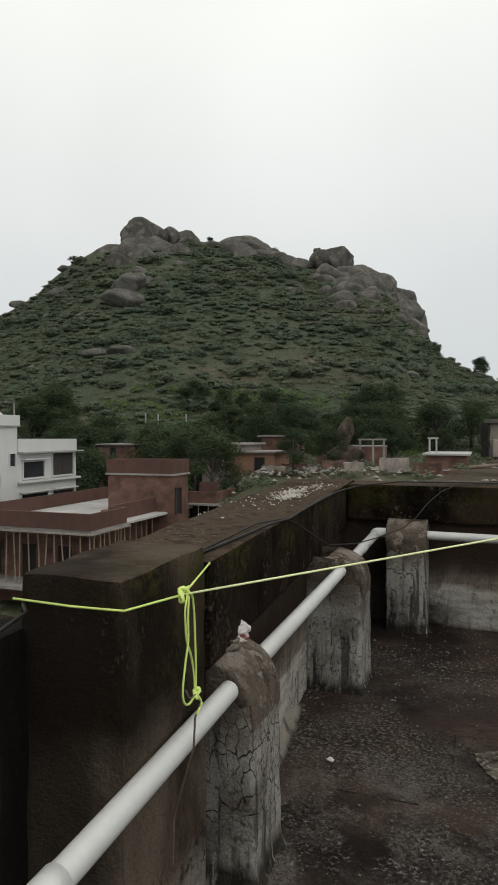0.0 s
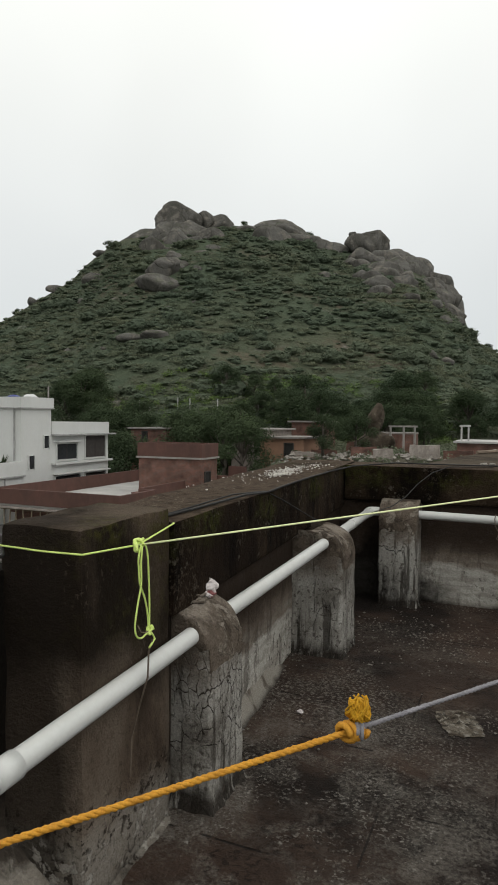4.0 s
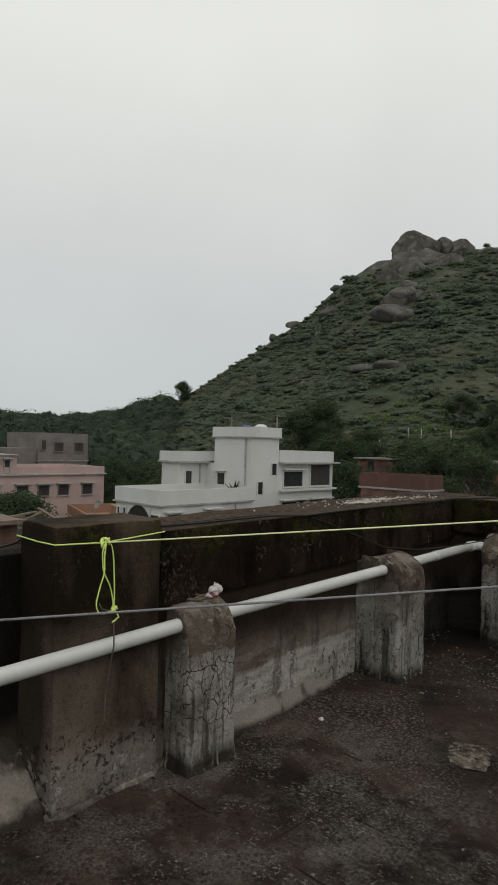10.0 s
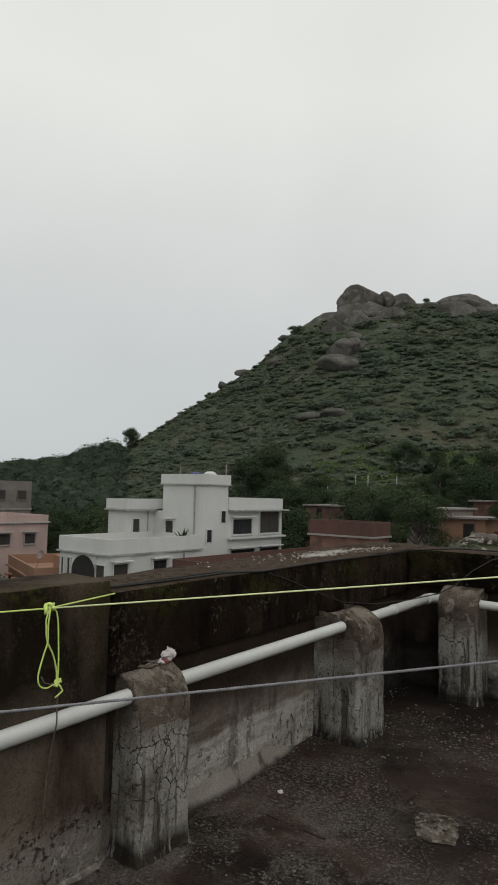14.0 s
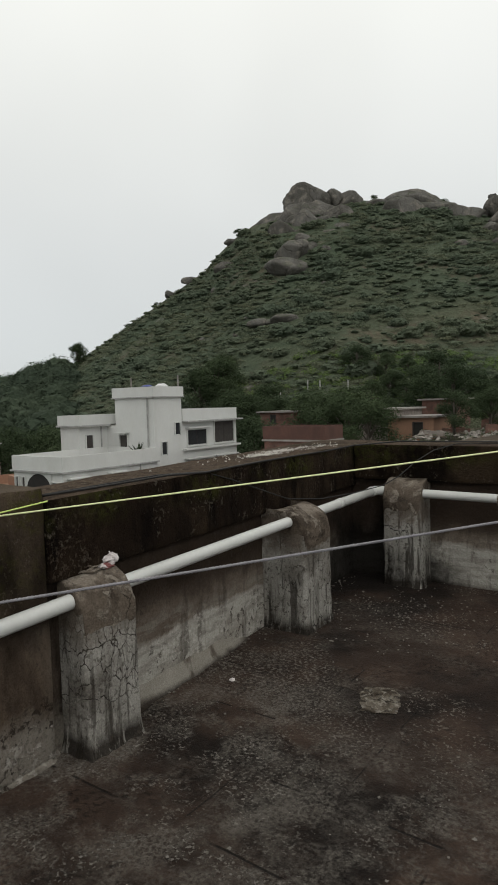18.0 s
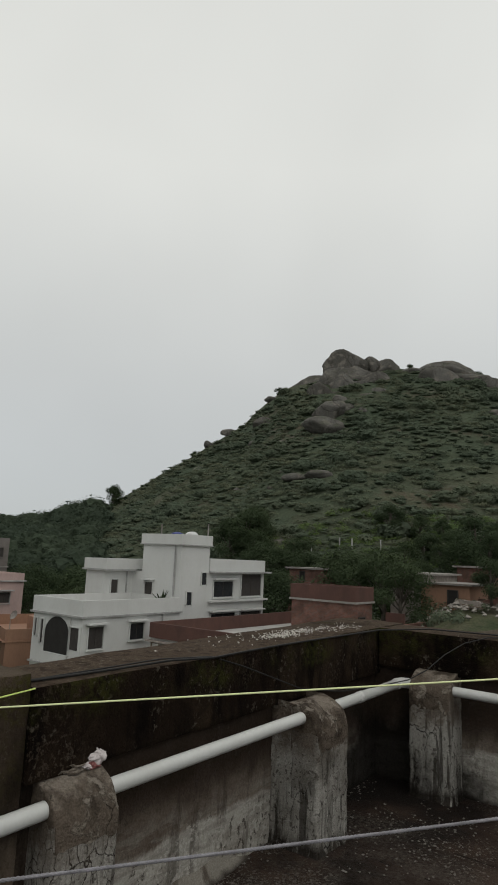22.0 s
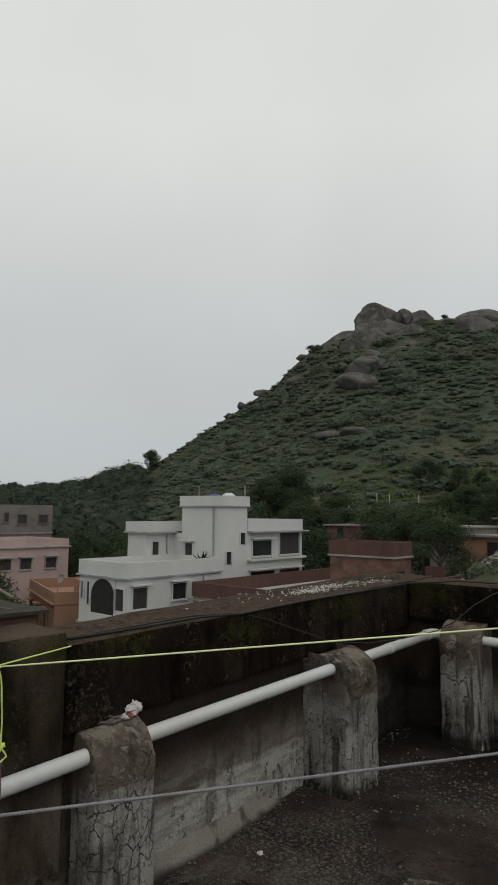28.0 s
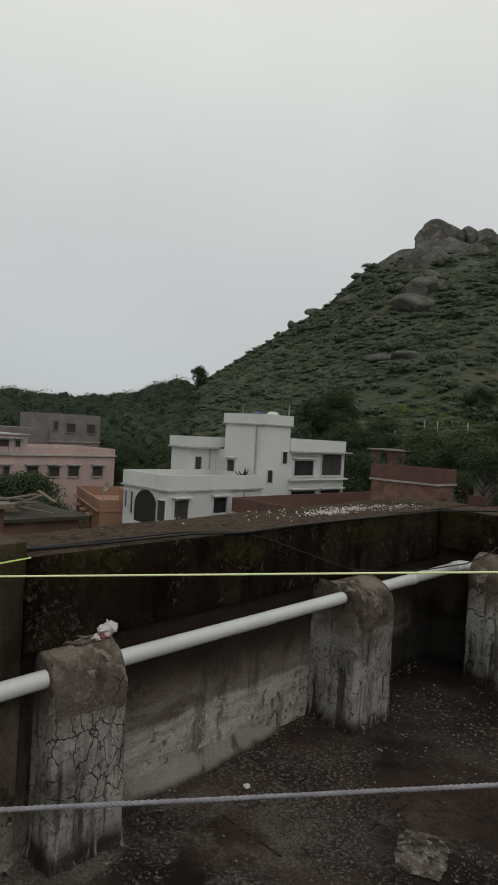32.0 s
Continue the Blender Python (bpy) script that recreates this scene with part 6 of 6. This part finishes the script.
def scrub(count, az0, az1, r0, r1, size0, size1, name, label, mat, seed, per, thin, leaf, flat, core=0):
    """Leafy domes with loose leaves round them, in drifts."""
    g = np.random.default_rng(seed)
    centres, spread = [], []
    while len(centres) < count:
        az, d = g.uniform(az0, az1), math.sqrt(g.uniform(r0 * r0, r1 * r1))
        x, y = -d * math.sin(radians(az)), d * math.cos(radians(az))
        if noise.noise(Vector((x * 0.035, y * 0.035, seed))) < g.uniform(-0.7, thin):
            continue
        if any(abs(az - a) * 3.8 < w * 0.8 and -w * 0.3 < q - d < w * 0.6 for a, q, w in ROCKS if w > 2.4):
            continue
        s = size0 + (size1 - size0) * g.random() ** 2.0
        centres.append((x, y, hill_z(x, y) + s * 0.12))
        spread.append(s)
    corners = leaves(centres, [q * (0.84 if core else 1.0) for q in spread], per, leaf * (1.2 if core else 1.0), g, flat, 0.38)
    if core:
        # a dense uneven heart of leaves inside each dome
        b = lump(1.0, core, 0.5, 2.2, seed)
        bmesh.ops.triangulate(b, faces=b.faces[:])
        ball = np.array([v.co[:] for f in b.faces for v in f.verts])
        b.free()
        turn = g.uniform(0, 6.28, len(centres))
        hearts = []
        for c, s, a in zip(centres, spread, turn):
            q = ball @ np.array([[math.cos(a), math.sin(a), 0], [-math.sin(a), math.cos(a), 0], [0, 0, flat]]) * s * 0.64
            hearts.append(q + np.array(c))
        corners = np.concatenate([corners] + hearts)
    me = leaf_mesh(name, corners, mat)
    return tagged(new(name, me), label, "scrub", kind="stuff")


scrub(7000, -8, 58, 95, 227, 0.5, 1.9, "hill_scrub", "low olive-brown scrub covering the hillside", M["scrub"], 31, 80, 0.1, 0.15, 0.28)
scrub(3900, -8, 60, 98, 228, 0.7, 2.4, "hill_bushes", "dark rounded bushes on the hillside", M["scrub_dark"], 37, 130, 0.25, 0.11, 0.38, 2)
scrub(150, -6, 46, 110, 226, 2.4, 4.4, "hill_thickets", "tall dark thickets in the folds of the hillside", M["scrub_dark"], 39, 800, 0.6, 0.065, 0.55, 3)
scrub(60, 51.5, 72, 219, 228, 2.6, 4.6, "skyline_woods", "wooded skyline beside the hill", M["woods"], 53, 1500, -0.5, 0.055, 0.8, 3)
scrub(370, 51, 80, 140, 222, 3.6, 8.0, "far_woods", "dense far woods below the hill", M["woods"], 41, 1400, -0.3, 0.052, 0.85, 3)
scrub(900, -6, 34, 48, 98, 0.3, 1.1, "yard_weeds", "weeds and low bushes between the huts", M["scrub"], 43, 70, 0.2, 0.17, 0.7)
scrub(900, 5, 36, 88, 126, 0.5, 1.7, "bright_weeds", "bright green creepers and weeds at the foot of the hill", M["weed"], 47, 110, 0.15, 0.12, 0.5)
for az, el in ((33.1, 1.38), (32.2, 0.88), (29.7, 1.69), (28.6, 1.7), (22.4, 1.7), (26.1, 1.6)):
    for d in range(88, 150):
        x, y = -d * math.sin(radians(az)), d * math.cos(radians(az))
        if hill_z(x, y) + 1.7 > 1.45 + d * math.tan(radians(el)):
            break
    solo("fence_post", rough(box(-0.08, 0.08, -0.08, 0.08, -0.3, 2.0, bevel=0.02), 2, 0.02, 3), M["screed"], "pale concrete fence post at the foot of the hill", "post", group="fence posts below the hill", at=pose(x, y, hill_z(x, y)))


def tree_mesh(seed, height, width, trunk, limbs=14, low=0.25):
    """Trunk and limbs as one mesh, the crown as another."""
    g = np.random.default_rng(seed)
    bm = tube([(0, 0, 0), (0.1, 0.05, height * 0.3), (0.0, 0.1, height * 0.6), (0.05, 0, height * 0.85)], [trunk, trunk * 0.8, trunk * 0.5, trunk * 0.15], 8)
    centres, spread = [], []
    for k in range(limbs):
        a, h = g.uniform(0, 6.28), g.uniform(low, 0.95)
        reach = width * (0.25 + 0.6 * math.sin(math.pi * min(1, h))) * g.uniform(0.4, 1.0)
        tip = (reach * math.cos(a), reach * math.sin(a), height * h)
        tube([(0, 0, height * h * 0.55), (tip[0] * 0.5, tip[1] * 0.5, height * h * 0.8), tip], [trunk * 0.4, trunk * 0.25, trunk * 0.08], 5, bm)
        centres.append(tip)
        spread.append(width * g.uniform(0.28, 0.46))
    centres.append((0, 0, height * 0.9))
    spread.append(width * 0.4)
    wood = mesh_of(bm, "trunk", M["bark"], True)
    crown = leaf_mesh("crown", leaves(centres, spread, 640, 0.080, g, 0.9, 0.5, 0.9), M["leaf"])
    return wood, crown


VARIANTS = [tree_mesh(s, 6.0, 2.6, 0.18) for s in (1, 2, 3, 4)] + [tree_mesh(9, 6.0, 2.2, 0.12, 34, 0.12)]


def tree(x, y, scale, wide=1.0, seed=0, label="leafy green tree among the houses", base=None, variant=None):
    t = thing("tree", label, "tree", (x, y, (hill_z(x, y) if base is None else base) - 0.1), seed * 67)
    t.scale = (scale * wide, scale * wide, scale)
    wood, crown = VARIANTS[seed % 4 if variant is None else variant]
    for name, me in (("trunk", wood), ("crown", crown)):
        o = new(name, me)
        o.parent = t
    return t


# trees behind the houses at the foot of the hill
g = np.random.default_rng(5)
k = 0
while k < 75:
    az, d = g.uniform(-6, 66), g.uniform(66, 118)
    x, y = -d * math.sin(radians(az)), d * math.cos(radians(az))
    if -75 < x < -55 and 18 < y < 43:
        continue
    tree(x, y, g.uniform(0.7, 1.2) * (1.35 if az > 33 else 0.8), g.uniform(1.0, 1.4), k)
    k += 1
for az, d, s, w in ((17.0, 92, 1.3, 1.3), (19.2, 96, 1.2, 1.4), (15.6, 98, 1.1, 1.3), (18.2, 104, 1.3, 1.4), (9.0, 92, 1.3, 1.3), (10.8, 96, 1.25, 1.4), (7.6, 98, 1.1, 1.3), (9.8, 104, 1.4, 1.3), (4.0, 96, 1.2, 1.4), (1.0, 100, 1.2, 1.4), (13.0, 100, 0.9, 1.4), (36.0, 98, 1.5, 1.4), (33.0, 102, 1.3, 1.4)):
    tree(-d * math.sin(radians(az)), d * math.cos(radians(az)), s, w, int(az * 7))
for x, y, s, w in ((-22.0, 50.5, 0.9, 1.3), (-26, 55, 1.3, 1.2), (-30, 58, 1.4, 1.2), (-15.3, 52.5, 0.62, 1.3), (-13.2, 55.5, 0.62, 1.3), (-45, 52, 1.4, 1.2), (-38, 55, 1.6, 1.1), (-34, 62, 1.6, 1.1), (-46.5, 22.8, 1.12, 1.4), (-49, 20.5, 1.12, 1.4), (-50, 25, 1.1, 1.4), (-44, 20, 0.85, 1.4), (-47.5, 18.5, 1.1, 1.4), (-42.5, 22.5, 0.9, 1.4), (-52, 22, 1.05, 1.5), (-50, 40, 1.2, 1.3), (-52, 48, 1.3, 1.3)):
    tree(x, y, s, w, int(-x) + int(y))
# trees on the skyline
for az, d, s in ((50.4, 219, 1.35), (0.4, 222, 1.25)):
    x, y = -d * math.sin(radians(az)), d * math.cos(radians(az))
    tree(x, y, s, 1.1, 3, "tree standing on the skyline of the hill", hill_z(x, y) - 0.7, 4)
for az, d, s, sink in ((-1.8, 226, 0.9, 0.5), (35.9, 230, 0.6, 0.3), (24.0, 231, 0.7, 1.0), (22.6, 231, 0.6, 1.0), (26, 231, 0.5, 0.6), (18.2, 231, 0.7, 0.6), (43.4, 229, 0.6, 1.2), (46, 229, 0.55, 1.2), (16.5, 231, 0.5, 0.8), (9.3, 230, 0.5, 0.8), (2.8, 228, 0.6, 1.0)):
    x, y = -d * math.sin(radians(az)), d * math.cos(radians(az))
    tree(x, y, s, 1.35, int(d) + int(az * 3), "tree standing on the skyline of the hill", hill_z(x, y) - sink - (1.0 if s < 0.8 else 0.0))
